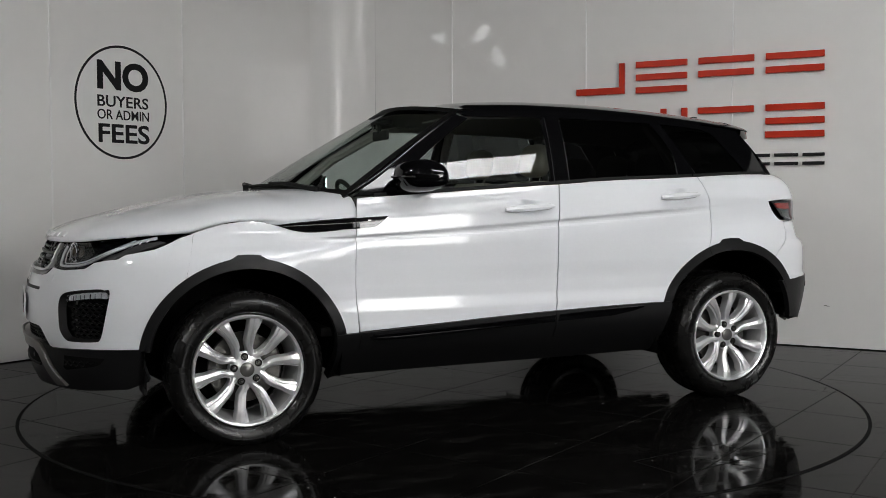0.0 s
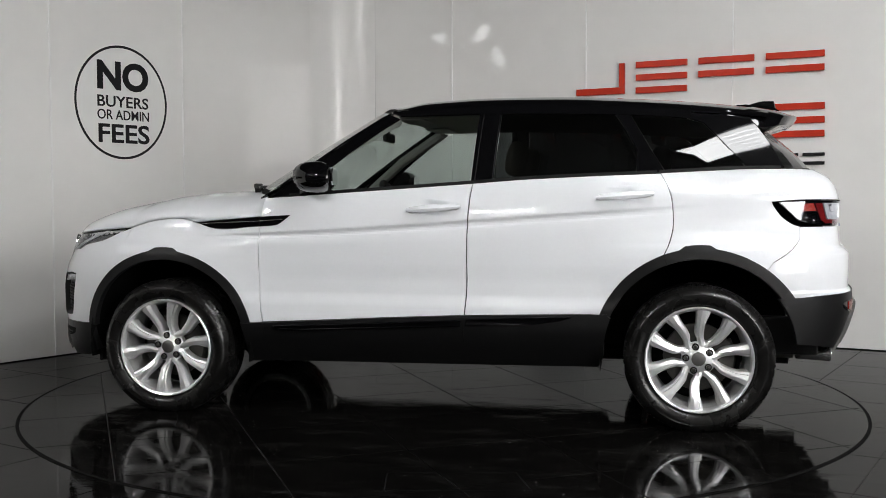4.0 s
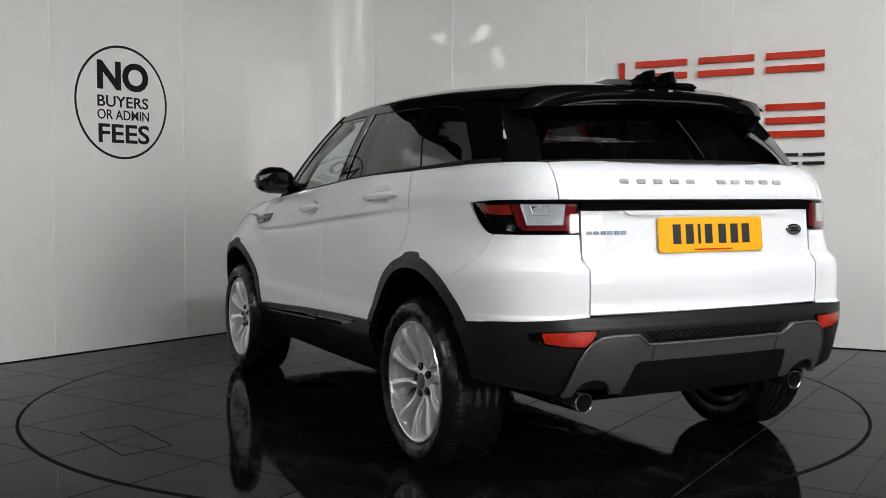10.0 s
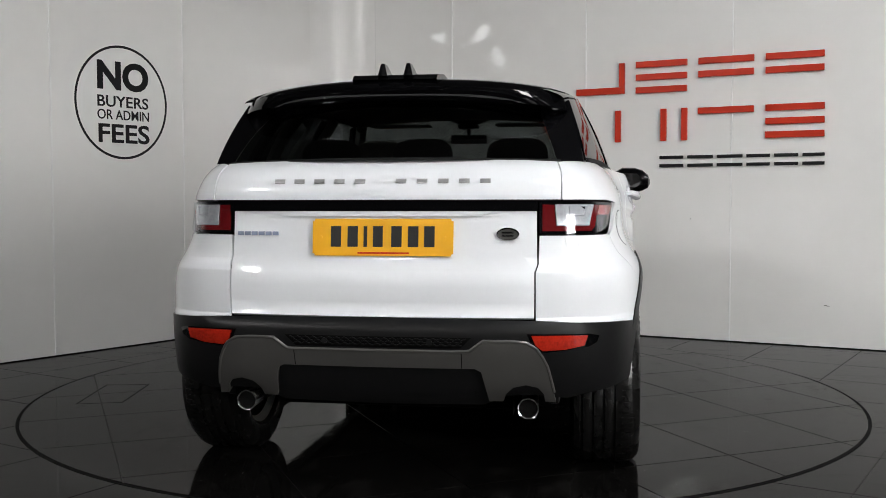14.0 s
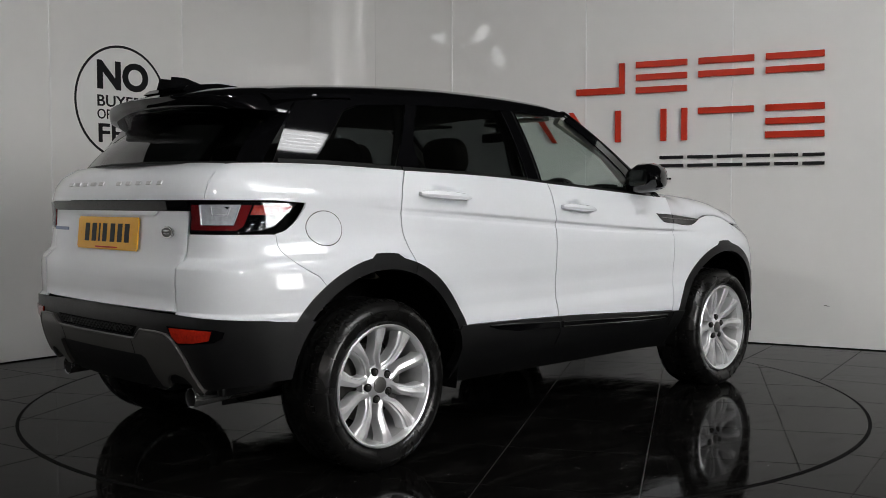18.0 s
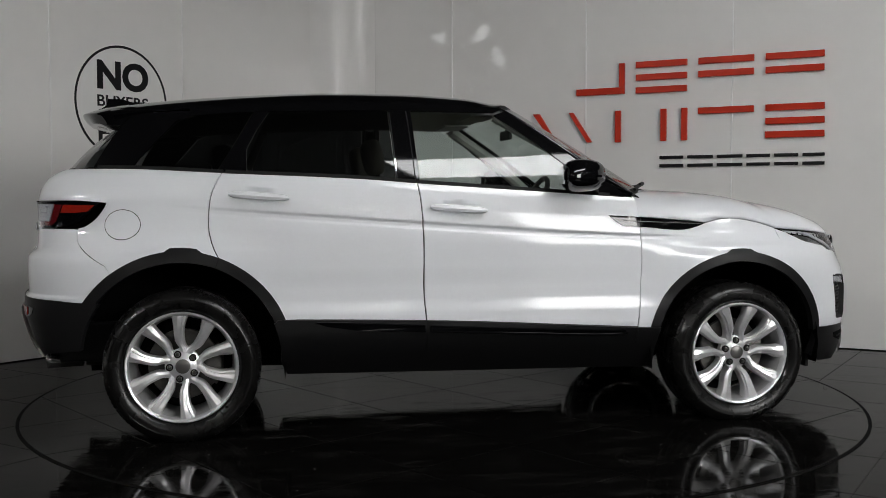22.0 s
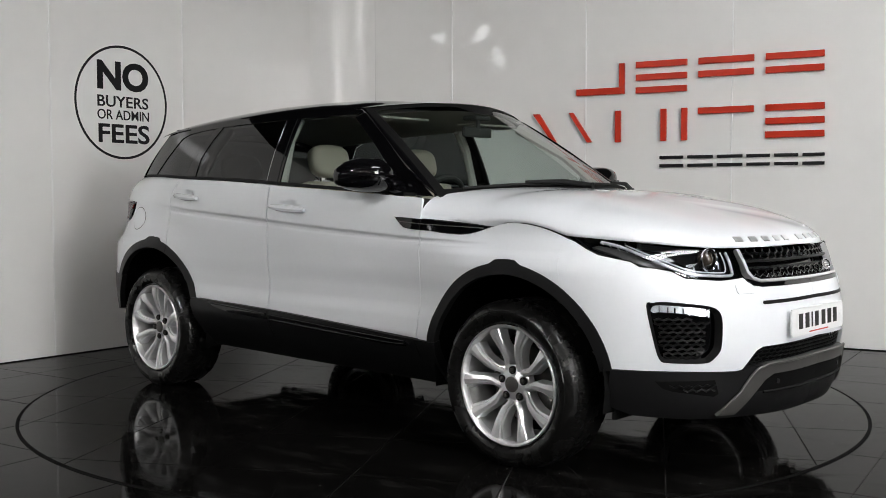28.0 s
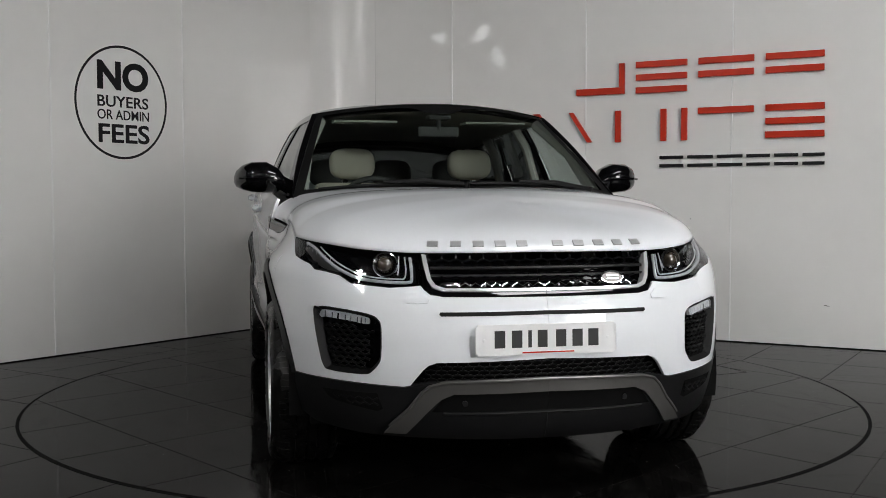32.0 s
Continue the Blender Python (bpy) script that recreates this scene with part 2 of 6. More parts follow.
def lettering(name, text, size, material, parent, m, depth, bold, width, height):
    """Built-in font: one mesh a letter, the line fitted to a width and height round the pose m, facing its +z."""
    cu = bpy.data.curves.new(name, "FONT")
    cu.body, cu.size, cu.extrude, cu.offset, cu.resolution_u = text, size, depth, bold, 4
    tmp = new(name, cu)
    bpy.context.view_layer.update()
    me = bpy.data.meshes.new_from_object(tmp.evaluated_get(bpy.context.evaluated_depsgraph_get()))
    bpy.data.objects.remove(tmp)
    xs, ys = [v.co.x for v in me.vertices], [v.co.y for v in me.vertices]
    fit = Matrix.Diagonal((width / (max(xs) - min(xs)), height / (max(ys) - min(ys)), 1, 1)) @ Matrix.Translation((-(max(xs) + min(xs)) / 2, -(max(ys) + min(ys)) / 2, 0))
    me.transform(fit)
    link = list(range(len(me.vertices)))

    def root(i):
        while link[i] != i:
            link[i] = link[link[i]]
            i = link[i]
        return i
    where = {}
    for v in me.vertices:
        k = (round(v.co.x, 5), round(v.co.y, 5))
        if k in where:
            link[root(v.index)] = root(where[k])
        where[k] = v.index
    for e in me.edges:
        link[root(e.vertices[0])] = root(e.vertices[1])
    groups = {}
    for f in me.polygons:
        groups.setdefault(root(f.vertices[0]), []).append(f)
    for fs in groups.values():
        used = sorted({i for f in fs for i in f.vertices})
        at = {i: k for k, i in enumerate(used)}
        ob = link_mesh(name, [me.vertices[i].co.copy() for i in used], [[at[i] for i in f.vertices] for f in fs], material, parent, smooth=False)
        ob.matrix_basis = m
    bpy.data.meshes.remove(me)


def whole(name, polys, fn, material, parent, label="", at=None, mirror=True, **kw):
    """Several outlines and their mirror images joined into one panel."""
    P, F, N = [], [], []
    for poly in polys:
        pts, faces, normals = skin(poly, fn, **kw)
        k = len(P)
        P += pts
        F += [[i + k for i in f] for f in faces]
        N += normals
        if mirror:
            k = len(P)
            P += [Vector((p.x, -p.y, p.z)) for p in pts]
            i = 0
            for f in faces:
                F.append([j + k for j in f[::-1]])
                N += [Vector((n.x, -n.y, n.z)) for n in normals[i:i + len(f)][::-1]]
                i += len(f)
    return link_mesh(name, P, F, material, parent, label, normals=N, at=at)


# ---- room ----
WALL_H = 2.96
LEFT_AT, LEFT_DIR = Vector((-2.022, 7.804)), Vector((.605, .796)).normalized()
RIGHT_AT, RIGHT_DIR = Vector((2.188, 7.584)), Vector((-.886, .463)).normalized()
CORNER = Vector((-.945, 9.221))


def wall_panel(parent, at, way, a, b, side):
    """One laminate board between two distances along a wall; side: which way the room lies."""
    n = Vector((-way.y, way.x)) * side
    bm = bmesh.new()
    g = .0015
    p, q = at + way * (a + g), at + way * (b - g)
    pts = [p, q, q - n * .018, p - n * .018]
    lo = [bm.verts.new((v.x, v.y, .004)) for v in pts]
    hi = [bm.verts.new((v.x, v.y, WALL_H)) for v in pts]
    for i in range(4):
        j = (i + 1) % 4
        bm.faces.new((lo[i], lo[j], hi[j], hi[i]))
    bm.faces.new(hi)
    bm.faces.new(lo[::-1])
    part("panel", bm, WALL, parent)


def joint(parent, at, way, a, side, w=.013):
    n = Vector((-way.y, way.x)) * side
    bm = bmesh.new()
    c = at + way * a
    pts = [c - way * w / 2, c + way * w / 2, c + way * w * .38 + n * .005, c - way * w * .38 + n * .005]
    lo = [bm.verts.new((v.x, v.y, .004)) for v in pts]
    hi = [bm.verts.new((v.x, v.y, WALL_H)) for v in pts]
    for i in range(4):
        j = (i + 1) % 4
        bm.faces.new((lo[i], lo[j], hi[j], hi[i]))
    bm.faces.new(hi)
    part("joint_strip", bm, JOINT, parent)


def wall(name, at, way, cuts, side, label):
    n = Vector((-way.y, way.x)) * side
    p, q = at + way * cuts[0], at + way * cuts[-1]
    bm = bmesh.new()
    pts = [p - n * .02, q - n * .02, q - n * .1, p - n * .1]
    lo = [bm.verts.new((v.x, v.y, 0)) for v in pts]
    hi = [bm.verts.new((v.x, v.y, WALL_H - .01)) for v in pts]
    for i in range(4):
        j = (i + 1) % 4
        bm.faces.new((lo[i], lo[j], hi[j], hi[i]))
    bm.faces.new(hi)
    bm.faces.new(lo[::-1])
    w = tagged(part(name, bm, HALLWALL, None), label, "wall", kind="structure")
    for a, b in zip(cuts, cuts[1:]):
        wall_panel(w, at, way, a, b, side)
    for a in cuts[1:-1]:
        joint(w, at, way, a, side)
    return w


wall("wall_left", LEFT_AT, LEFT_DIR, [-4.8, -3.564, -2.344, -1.124, 0, 1.40], -1, "glossy white laminate wall of tall joined boards")
wall_right = wall("wall_right", RIGHT_AT, RIGHT_DIR, [-4.8, -3.6, -2.4, -1.2, 0, 1.164, 2.38, 3.155], 1, "glossy white laminate wall carrying red and black raised signage")


def wall_bend():
    """The rounded corner where the two walls meet."""
    a, b = LEFT_AT + LEFT_DIR * 1.40, RIGHT_AT + RIGHT_DIR * 3.155
    rows = []
    for k in range(25):
        t = k / 24
        p = a * (1 - t) ** 2 * 1 + (CORNER * .92 + (a + b) / 2 * .08) * 2 * t * (1 - t) + b * t * t
        rows.append(p)
    verts = [(p.x, p.y, z) for p in rows for z in (.004, WALL_H)]
    verts += [(p.x - .01, p.y + .03, z) for p in rows for z in (.004, WALL_H)]
    n = len(rows)
    faces = [(2 * i, 2 * i + 1, 2 * i + 3, 2 * i + 2) for i in range(n - 1)]
    faces += [(2 * n + 2 * i + 2, 2 * n + 2 * i + 3, 2 * n + 2 * i + 1, 2 * n + 2 * i) for i in range(n - 1)]
    faces += [(2 * i + 1, 2 * n + 2 * i + 1, 2 * n + 2 * i + 3, 2 * i + 3) for i in range(n - 1)]
    ob = link_mesh("wall_bend", verts, faces, CURVED, smooth=False)
    tagged(ob, "curved glossy white corner board between two walls", "wall", kind="structure")


wall_bend()


def clip_disc(poly, r, n=120):
    """Keep the part of a convex outline that lies inside a circle."""
    for k in range(n):
        a = 2 * math.pi * (k + .5) / n
        c, s, d = math.cos(a), math.sin(a), r * math.cos(math.pi / n)
        out = []
        for i in range(len(poly)):
            p, q = poly[i], poly[(i + 1) % len(poly)]
            dp, dq = p[0] * c + p[1] * s - d, q[0] * c + q[1] * s - d
            if dp <= 0:
                out.append(p)
            if dp * dq < 0:
                t = dp / (dp - dq)
                out.append((p[0] + (q[0] - p[0]) * t, p[1] + (q[1] - p[1]) * t))
        poly = out
        if len(poly) < 3:
            return []
    return poly


RING = 2.24
TILE_SIZE, TILE_TURN = .605, 30.8


def prism(name, poly, z0, z1, material, parent, bevel=.0015):
    """A thin tile with eased edges."""
    inner = shrink(poly, bevel)
    n = len(poly)
    verts = [(x, y, z0) for x, y in poly] + [(x, y, z1 - bevel) for x, y in poly] + [(x, y, z1) for x, y in inner]
    faces = []
    for r in (0, n):
        for i in range(n):
            j = (i + 1) % n
            faces.append((r + i, r + j, r + n + j, r + n + i))
    faces.append(tuple(range(2 * n, 3 * n)))
    return link_mesh(name, verts, faces, material, parent, smooth=False)


def ccw(poly):
    a = sum(poly[i][0] * poly[(i + 1) % len(poly)][1] - poly[(i + 1) % len(poly)][0] * poly[i][1] for i in range(len(poly)))
    return poly if a > 0 else poly[::-1]


def make_turntable():
    table = new("turntable")
    table.location = (AXIS[0], AXIS[1], 0)
    tagged(table, "round black tiled turntable set flush in the floor", "turntable")
    bm = bmesh.new()
    lathe(bm, [(0.001, -.0035), (RING - .008, -.0035), (RING - .008, -.03), (.001, -.03)], 96, "z")
    part("bed", bm, GROUT, table)
    bm = bmesh.new()
    lathe(bm, [(RING - .0085, -.002), (RING + .0075, -.002), (RING + .0075, -.0032), (RING - .0085, -.0032)], 128, "z", close=True)
    part("rim_gap", bm, RINGGAP, table)
    c, s = math.cos(radians(TILE_TURN)), math.sin(radians(TILE_TURN))
    g = .0016
    for i in range(-4, 4):
        for j in range(-4, 4):
            q = [(i * TILE_SIZE + g, j * TILE_SIZE + g), ((i + 1) * TILE_SIZE - g, j * TILE_SIZE + g), ((i + 1) * TILE_SIZE - g, (j + 1) * TILE_SIZE - g), (i * TILE_SIZE + g, (j + 1) * TILE_SIZE - g)]
            q = clip_disc([(x * c - y * s, x * s + y * c + .02) for x, y in q], RING - .009)
            if len(q) > 2:
                prism("tile", ccw(q), -.004, 0, TILE, table)
    # outline of a small hatch let into the tiles
    hatch = [(-.684, 1.874), (-.605, 1.65), (-.1, 1.744), (-.147, 1.982)]
    bm = bmesh.new()
    for p, q in zip(hatch, hatch[1:] + hatch[:1]):
        d = (Vector(q) - Vector(p)).normalized() * .003
        o = Vector((-d.y, d.x))
        vs = [bm.verts.new((*(Vector(v) + k * o), .0006)) for v, k in ((p, 1), (p, -1), (q, -1), (q, 1))]
        bm.faces.new(vs)
    part("hatch_outline", bm, RINGGAP, table)
    # specks of dust on the gloss
    rnd = random.Random(7)
    v, f = [], []
    for _ in range(800):
        r, a = RING * math.sqrt(rnd.random()) * .99, rnd.uniform(0, 2 * math.pi)
        x, y, d = r * math.cos(a), r * math.sin(a), rnd.choice((.0012, .0016, .0022, .0022, .003, .0042))
        k = len(v)
        t = rnd.uniform(0, 3)
        v += [(x + d * math.cos(t + i * 1.57), y + d * .7 * math.sin(t + i * 1.57), .0008 + .0006 * (i % 2)) for i in range(4)]
        f.append((k, k + 1, k + 2, k + 3))
    tagged(link_mesh("dust", v, f, DUST, table, "scattered pale dust specks", smooth=False), kind="stuff")
    return table


turntable = make_turntable()


def make_floor():
    bm = bmesh.new()
    box(bm, -24, 24, -20, 15, -.06, -.0075)
    floor = tagged(part("floor", bm, GROUT, None), "dark glossy square floor tiles with thin joints", "floor", kind="structure")
    a = radians(57.6)
    c, s = math.cos(a), math.sin(a)
    ox, oy = 2.786, 7.119
    g = .0016
    rest_v, rest_f = [], []
    for i in range(-36, 30):
        for j in range(-34, 34):
            u, v = i * TILE_SIZE, j * TILE_SIZE - .19
            q = [(u + g, v + g), (u + TILE_SIZE - g, v + g), (u + TILE_SIZE - g, v + TILE_SIZE - g), (u + g, v + TILE_SIZE - g)]
            q = [(x * c - y * s + ox, x * s + y * c + oy) for x, y in q]
            r = [math.hypot(x - AXIS[0], y - AXIS[1]) for x, y in q]
            if max(r) < RING - .03 or any(abs(x) > 12 or y > 14 or y < -11 for x, y in q):
                continue
            cx, cy = sum(p[0] for p in q) / 4, sum(p[1] for p in q) / 4
            if math.hypot(cx - AXIS[0], cy - AXIS[1]) < 4.2 and cy > 1.5:
                prism("tile", ccw(q), -.0078, -.0036, TILE, floor)
            else:
                k = len(rest_v)
                rest_v += [(x, y, -.0036) for x, y in ccw(q)]
                rest_f.append((k, k + 1, k + 2, k + 3))
    tagged(link_mesh("outer_tiles", rest_v, rest_f, TILE, floor, smooth=False), kind="stuff")


make_floor()


HX, HY0, HY1, HZ = 24.0, -20.0, 15.0, 5.6


def make_hall():
    """The plain hall that closes the place behind and above the camera."""
    for name, b in (("wall_hall_west", (-HX - .1, -HX, HY0, HY1)), ("wall_hall_east", (HX, HX + .1, HY0, HY1)), ("wall_hall_south", (-HX, HX, HY0 - .1, HY0)), ("wall_hall_north", (-HX, HX, HY1, HY1 + .1))):
        bm = bmesh.new()
        box(bm, *b, 0, HZ)
        tagged(part(name, bm, HALLWALL, None), "plain grey hall wall", "wall", kind="structure")
    bm = bmesh.new()
    box(bm, -HX, HX, HY0, HY1, HZ, HZ + .1)
    tagged(part("ceiling", bm, HALLROOF, None), "pale hall roof lining", "ceiling", kind="structure")


make_hall()


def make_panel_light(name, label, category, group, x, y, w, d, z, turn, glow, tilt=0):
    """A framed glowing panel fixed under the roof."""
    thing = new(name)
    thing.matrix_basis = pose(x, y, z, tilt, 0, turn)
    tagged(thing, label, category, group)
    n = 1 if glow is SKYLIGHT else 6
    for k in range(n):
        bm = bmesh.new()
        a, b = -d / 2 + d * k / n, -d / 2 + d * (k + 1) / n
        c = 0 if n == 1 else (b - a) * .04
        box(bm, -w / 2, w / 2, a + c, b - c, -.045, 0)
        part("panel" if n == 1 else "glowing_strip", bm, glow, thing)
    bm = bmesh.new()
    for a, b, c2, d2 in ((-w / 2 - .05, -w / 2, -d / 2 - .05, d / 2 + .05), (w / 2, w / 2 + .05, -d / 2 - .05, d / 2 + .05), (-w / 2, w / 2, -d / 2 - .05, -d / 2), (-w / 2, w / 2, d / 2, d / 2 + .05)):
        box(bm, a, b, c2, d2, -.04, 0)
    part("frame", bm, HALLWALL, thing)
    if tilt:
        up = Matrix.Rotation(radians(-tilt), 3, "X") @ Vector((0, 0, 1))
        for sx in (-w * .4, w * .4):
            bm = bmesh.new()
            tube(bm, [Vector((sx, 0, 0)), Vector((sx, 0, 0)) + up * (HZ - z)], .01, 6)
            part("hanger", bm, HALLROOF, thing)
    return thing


# narrow rooflights, mirrored as pale patches in the glossy wall
for x, y, w in ((-16.5, -1.5, .30), (-16.1, -2.3, .42), (-18.5, -4.1, .42), (-18.4, -6.3, .30), (-19.2, -2.4, .26), (-19.4, -3.5, .22), (-21.8, -5.0, .26), (-14.6, -2.7, .30), (-17.2, -5.2, .18)):
    make_panel_light("rooflight", "narrow pale rooflight strip in the hall roof", "rooflight", "rooflights", x, y, 2.3, w, HZ - .001, 33, SKYLIGHT)
for x in (7, 12, 17):
    for y in (-13, -7.5, -2):
        make_panel_light("rooflight", "bright rooflight panel in the hall roof", "rooflight", "rooflights", x, y, 1.1, 2.4, HZ - .001, 28, SKYLIGHT)
make_panel_light("light_box", "large white light box over the front of the turntable", "ceiling lamp", "", 3.15, 1.4, 3.6, 1.3, HZ - .001, 38, LIGHTBOX)


# two unseen panels added to light car and walls from both front sides
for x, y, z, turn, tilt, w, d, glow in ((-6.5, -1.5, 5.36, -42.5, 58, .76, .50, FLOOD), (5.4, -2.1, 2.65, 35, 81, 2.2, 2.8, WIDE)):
    make_panel_light("added_fill_panel", "added unseen white light panel hung facing the turntable", "ceiling lamp", "flood panels", x, y, w, d, z, turn, glow, tilt)


def make_twin_tube(x, y, z, length=1.5, turn=0):
    thing = new("tube_lamp")
    thing.matrix_basis = pose(x, y, z, 0, 0, turn)
    tagged(thing, "twin fluorescent tube lamp under the hall roof", "ceiling lamp", group="tube lamps")
    for sx in (-.06, .06):
        bm = bmesh.new()
        tube(bm, [(sx, -length / 2, 0), (sx, length / 2, 0)], .018, 8)
        part("tube", bm, TUBE, thing)
    bm = bmesh.new()
    box(bm, -.12, .12, -length / 2 - .03, length / 2 + .03, .03, .08, .01)
    part("housing", bm, HALLROOF, thing)
    for sy in (-.5, .5):
        bm = bmesh.new()
        tube(bm, [(0, sy, .07), (0, sy, HZ - z)], .008, 6)
        part("hanger", bm, HALLROOF, thing)


for x, y, length in ((6.6, -3.4, 2.6), (8.8, -7.4, 1.3)):
    make_twin_tube(x, y, 4.5, length, 28.6)
# a row of tubes across the hall behind
for x in (-4.5, -.5, 3.5, 7.5):
    make_twin_tube(x, -8.0, 4.8, 1.5, 62)


# ---- signs on the walls ----
def sign_place(at, way, side):
    n = Vector((-way.y, way.x)) * side
    return lambda u, v, d: Vector((at.x + way.x * u + n.x * d, at.y + way.y * u + n.y * d, v))


ON_LEFT, ON_RIGHT = sign_place(LEFT_AT, LEFT_DIR, -1), sign_place(RIGHT_AT, RIGHT_DIR, 1)


def make_round_sign():
    c = Vector((-.550, 1.800))
    o = ON_LEFT(c.x, c.y, .0015)
    sign = new("round_sign")
    sign.location = o
    tagged(sign, "round black vinyl notice with bold words on the white wall", "sign")
    bm = bmesh.new()
    rows = []
    for k in range(97):
        a = 2 * math.pi * k / 96
        rows.append([ON_LEFT(c.x + r * math.cos(a), c.y + r * math.sin(a) * 1.052, d) - o for r, d in ((.377, .0015), (.377, .0025), (.394, .0025), (.394, .0015))])
    v, f = sheet(rows)
    vs = [bm.verts.new(p) for p in v]
    for q in f:
        if len({vs[i] for i in q}) == 4:
            bm.faces.new([vs[i] for i in q])
    part("ring", bm, BLACKSIGN, sign)
    x = LEFT_DIR.to_3d()
    n = Vector((LEFT_DIR.y, -LEFT_DIR.x, 0))
    for text, a0, a1, z0, z1, bold in (("NO", -.759, -.322, 1.885, 2.098, .008), ("BUYERS", -.760, -.325, 1.763, 1.846, .003), ("OR ADMIN", -.762, -.321, 1.672, 1.744, .002), ("FEES", -.755, -.319, 1.502, 1.642, .004)):
        m = Matrix((x, Vector((0, 0, 1)), n)).transposed().to_4x4()
        m.translation = ON_LEFT((a0 + a1) / 2, (z0 + z1) / 2, .003) - o
        lettering("letter", text, .2, BLACKSIGN, sign, m, .001, bold, a1 - a0, z1 - z0)


make_round_sign()


def wall_bars(name, label, group, material, runs, depth=.03):
    """Raised plain bars on the right wall; each run is one shape of several strokes."""
    sign = new(name)
    o = ON_RIGHT(*runs[0][0][0], 0)
    sign.location = o
    tagged(sign, label, "sign", group)
    for stroke in [s for r in runs for s in r]:
        bm = bmesh.new()
        slab(bm, stroke, .004, depth, lambda u, v, d: ON_RIGHT(u, v, d) - o)
        bmesh.ops.bevel(bm, geom=bm.edges[:], offset=.0015, segments=1, affect="EDGES")
        part("bar", bm, material, sign)
    return sign


def make_wall_bars():
    def hbar(a, b, z, t=.048):
        return [(a, z), (b, z), (b, z + t), (a, z + t)]

    def vbar(a, z0, z1, t=.044):
        return [(a, z0), (a - t, z0), (a - t, z1), (a, z1)]

    def ladder(a, b, z0, z1, n):
        return [hbar(a, b, z0 + (z1 - z0 - .05) * k / 2) for k in ((0, 1, 2) if n == 3 else (1, 2))]
    top, low = (1.918, 2.167), (1.54, 1.79)
    group = "raised sign bars"
    label = "raised red acrylic bars on the white wall"
    for strokes in ([hbar(1.233, .832, 1.922, .052), vbar(.876, 1.975, 2.162)], ladder(.74, .338, *top, 3), ladder(.25, -.162, *top, 2), ladder(-.247, -.657, *top, 2),
                    [[(1.613, 1.79), (1.555, 1.79), (1.40, 1.545), (1.435, 1.545)], [(1.30, 1.79), (1.262, 1.79), (1.10, 1.545), (1.14, 1.545)]],
                    [vbar(.906, *low), vbar(.54, *low)], [vbar(.378, *low)], [hbar(.25, -.165, 1.738)], ladder(-.25, -.664, *low, 3)):
        wall_bars("sign_bar_set", label, group, RED, [strokes])
    for a, b in ((.548, .362), (.33, .135), (.105, -.085), (-.115, -.285), (-.315, -.485), (-.515, -.668)):
        wall_bars("small_sign_bar", "raised black bars on the white wall", "small sign bars", BLACKSIGN, [[hbar(a, b, 1.336, .024), hbar(a, b, 1.40, .024)]], .02)


make_wall_bars()

# small dark scuffs on the boards
for u, v, w, h in ((.30, .93, .012, .012), (-.72, .30, .045, .010), (-1.2, .60, .02, .006)):
    bm = bmesh.new()
    slab(bm, [(u, v), (u + w * .6, v + h * .2), (u + w, v + h), (u + w * .4, v + h * .7)], .0004, .0012, ON_RIGHT)
    part("scuff", bm, INK, wall_right, "dark scuff mark")
# ---- car shape ----
def spline(pts):
    """Smooth curve through (x, y) knots with increasing x, flat beyond the ends."""
    xs = np.array([p[0] for p in pts], float)
    ys = np.array([p[1] for p in pts], float)
    h = np.diff(xs)
    d = np.diff(ys) / h
    m = np.zeros(len(xs))
    m[0], m[-1] = d[0], d[-1]
    for i in range(1, len(xs) - 1):
        if d[i - 1] * d[i] > 0:
            w1, w2 = 2 * h[i] + h[i - 1], h[i] + 2 * h[i - 1]
            m[i] = (w1 + w2) / (w1 / d[i - 1] + w2 / d[i])

    def f(x):
        x = min(max(x, xs[0]), xs[-1])
        i = min(max(int(np.searchsorted(xs, x)) - 1, 0), len(h) - 1)
        t = (x - xs[i]) / h[i]
        a, b = 1 - t, t
        return (ys[i] * (1 + 2 * t) * a * a + ys[i + 1] * (3 - 2 * t) * t * t
                + h[i] * (m[i] * t * a * a - m[i + 1] * t * t * a))
    return f


def step(a, b, x):
    t = min(max((x - a) / (b - a), 0), 1)
    return t * t * (3 - 2 * t)


# plan of the widest body line, front centre to rear centre, left half
PLAN = [(2.212, -.25), (2.224, 0), (2.212, .25), (2.155, .45), (2.07, .62), (1.955, .755), (1.82, .85), (1.66, .911), (1.45, .941), (1.2, .943), (.95, .923),
        (.65, .914), (.2, .925), (-.3, .934), (-.8, .938), (-1.1, .945), (-1.4, .956), (-1.6, .938), (-1.76, .901), (-1.89, .845),
        (-1.98, .76), (-2.04, .6), (-2.068, .4), (-2.078, .2), (-2.082, 0), (-2.078, -.2)]


def natural(ts, ys):
    n = len(ts)
    h = np.diff(ts)
    A, r = np.eye(n), np.zeros(n)
    for i in range(1, n - 1):
        A[i, i - 1:i + 2] = h[i - 1], 2 * (h[i - 1] + h[i]), h[i]
        r[i] = 6 * ((ys[i + 1] - ys[i]) / h[i] - (ys[i] - ys[i - 1]) / h[i - 1])
    m = np.linalg.solve(A, r)

    def f(x):
        i = np.clip(np.searchsorted(ts, x) - 1, 0, n - 2)
        a, b, k = ts[i + 1] - x, x - ts[i], h[i]
        return (m[i] * a ** 3 + m[i + 1] * b ** 3) / (6 * k) + (ys[i] / k - m[i] * k / 6) * a + (ys[i + 1] / k - m[i + 1] * k / 6) * b
    return f


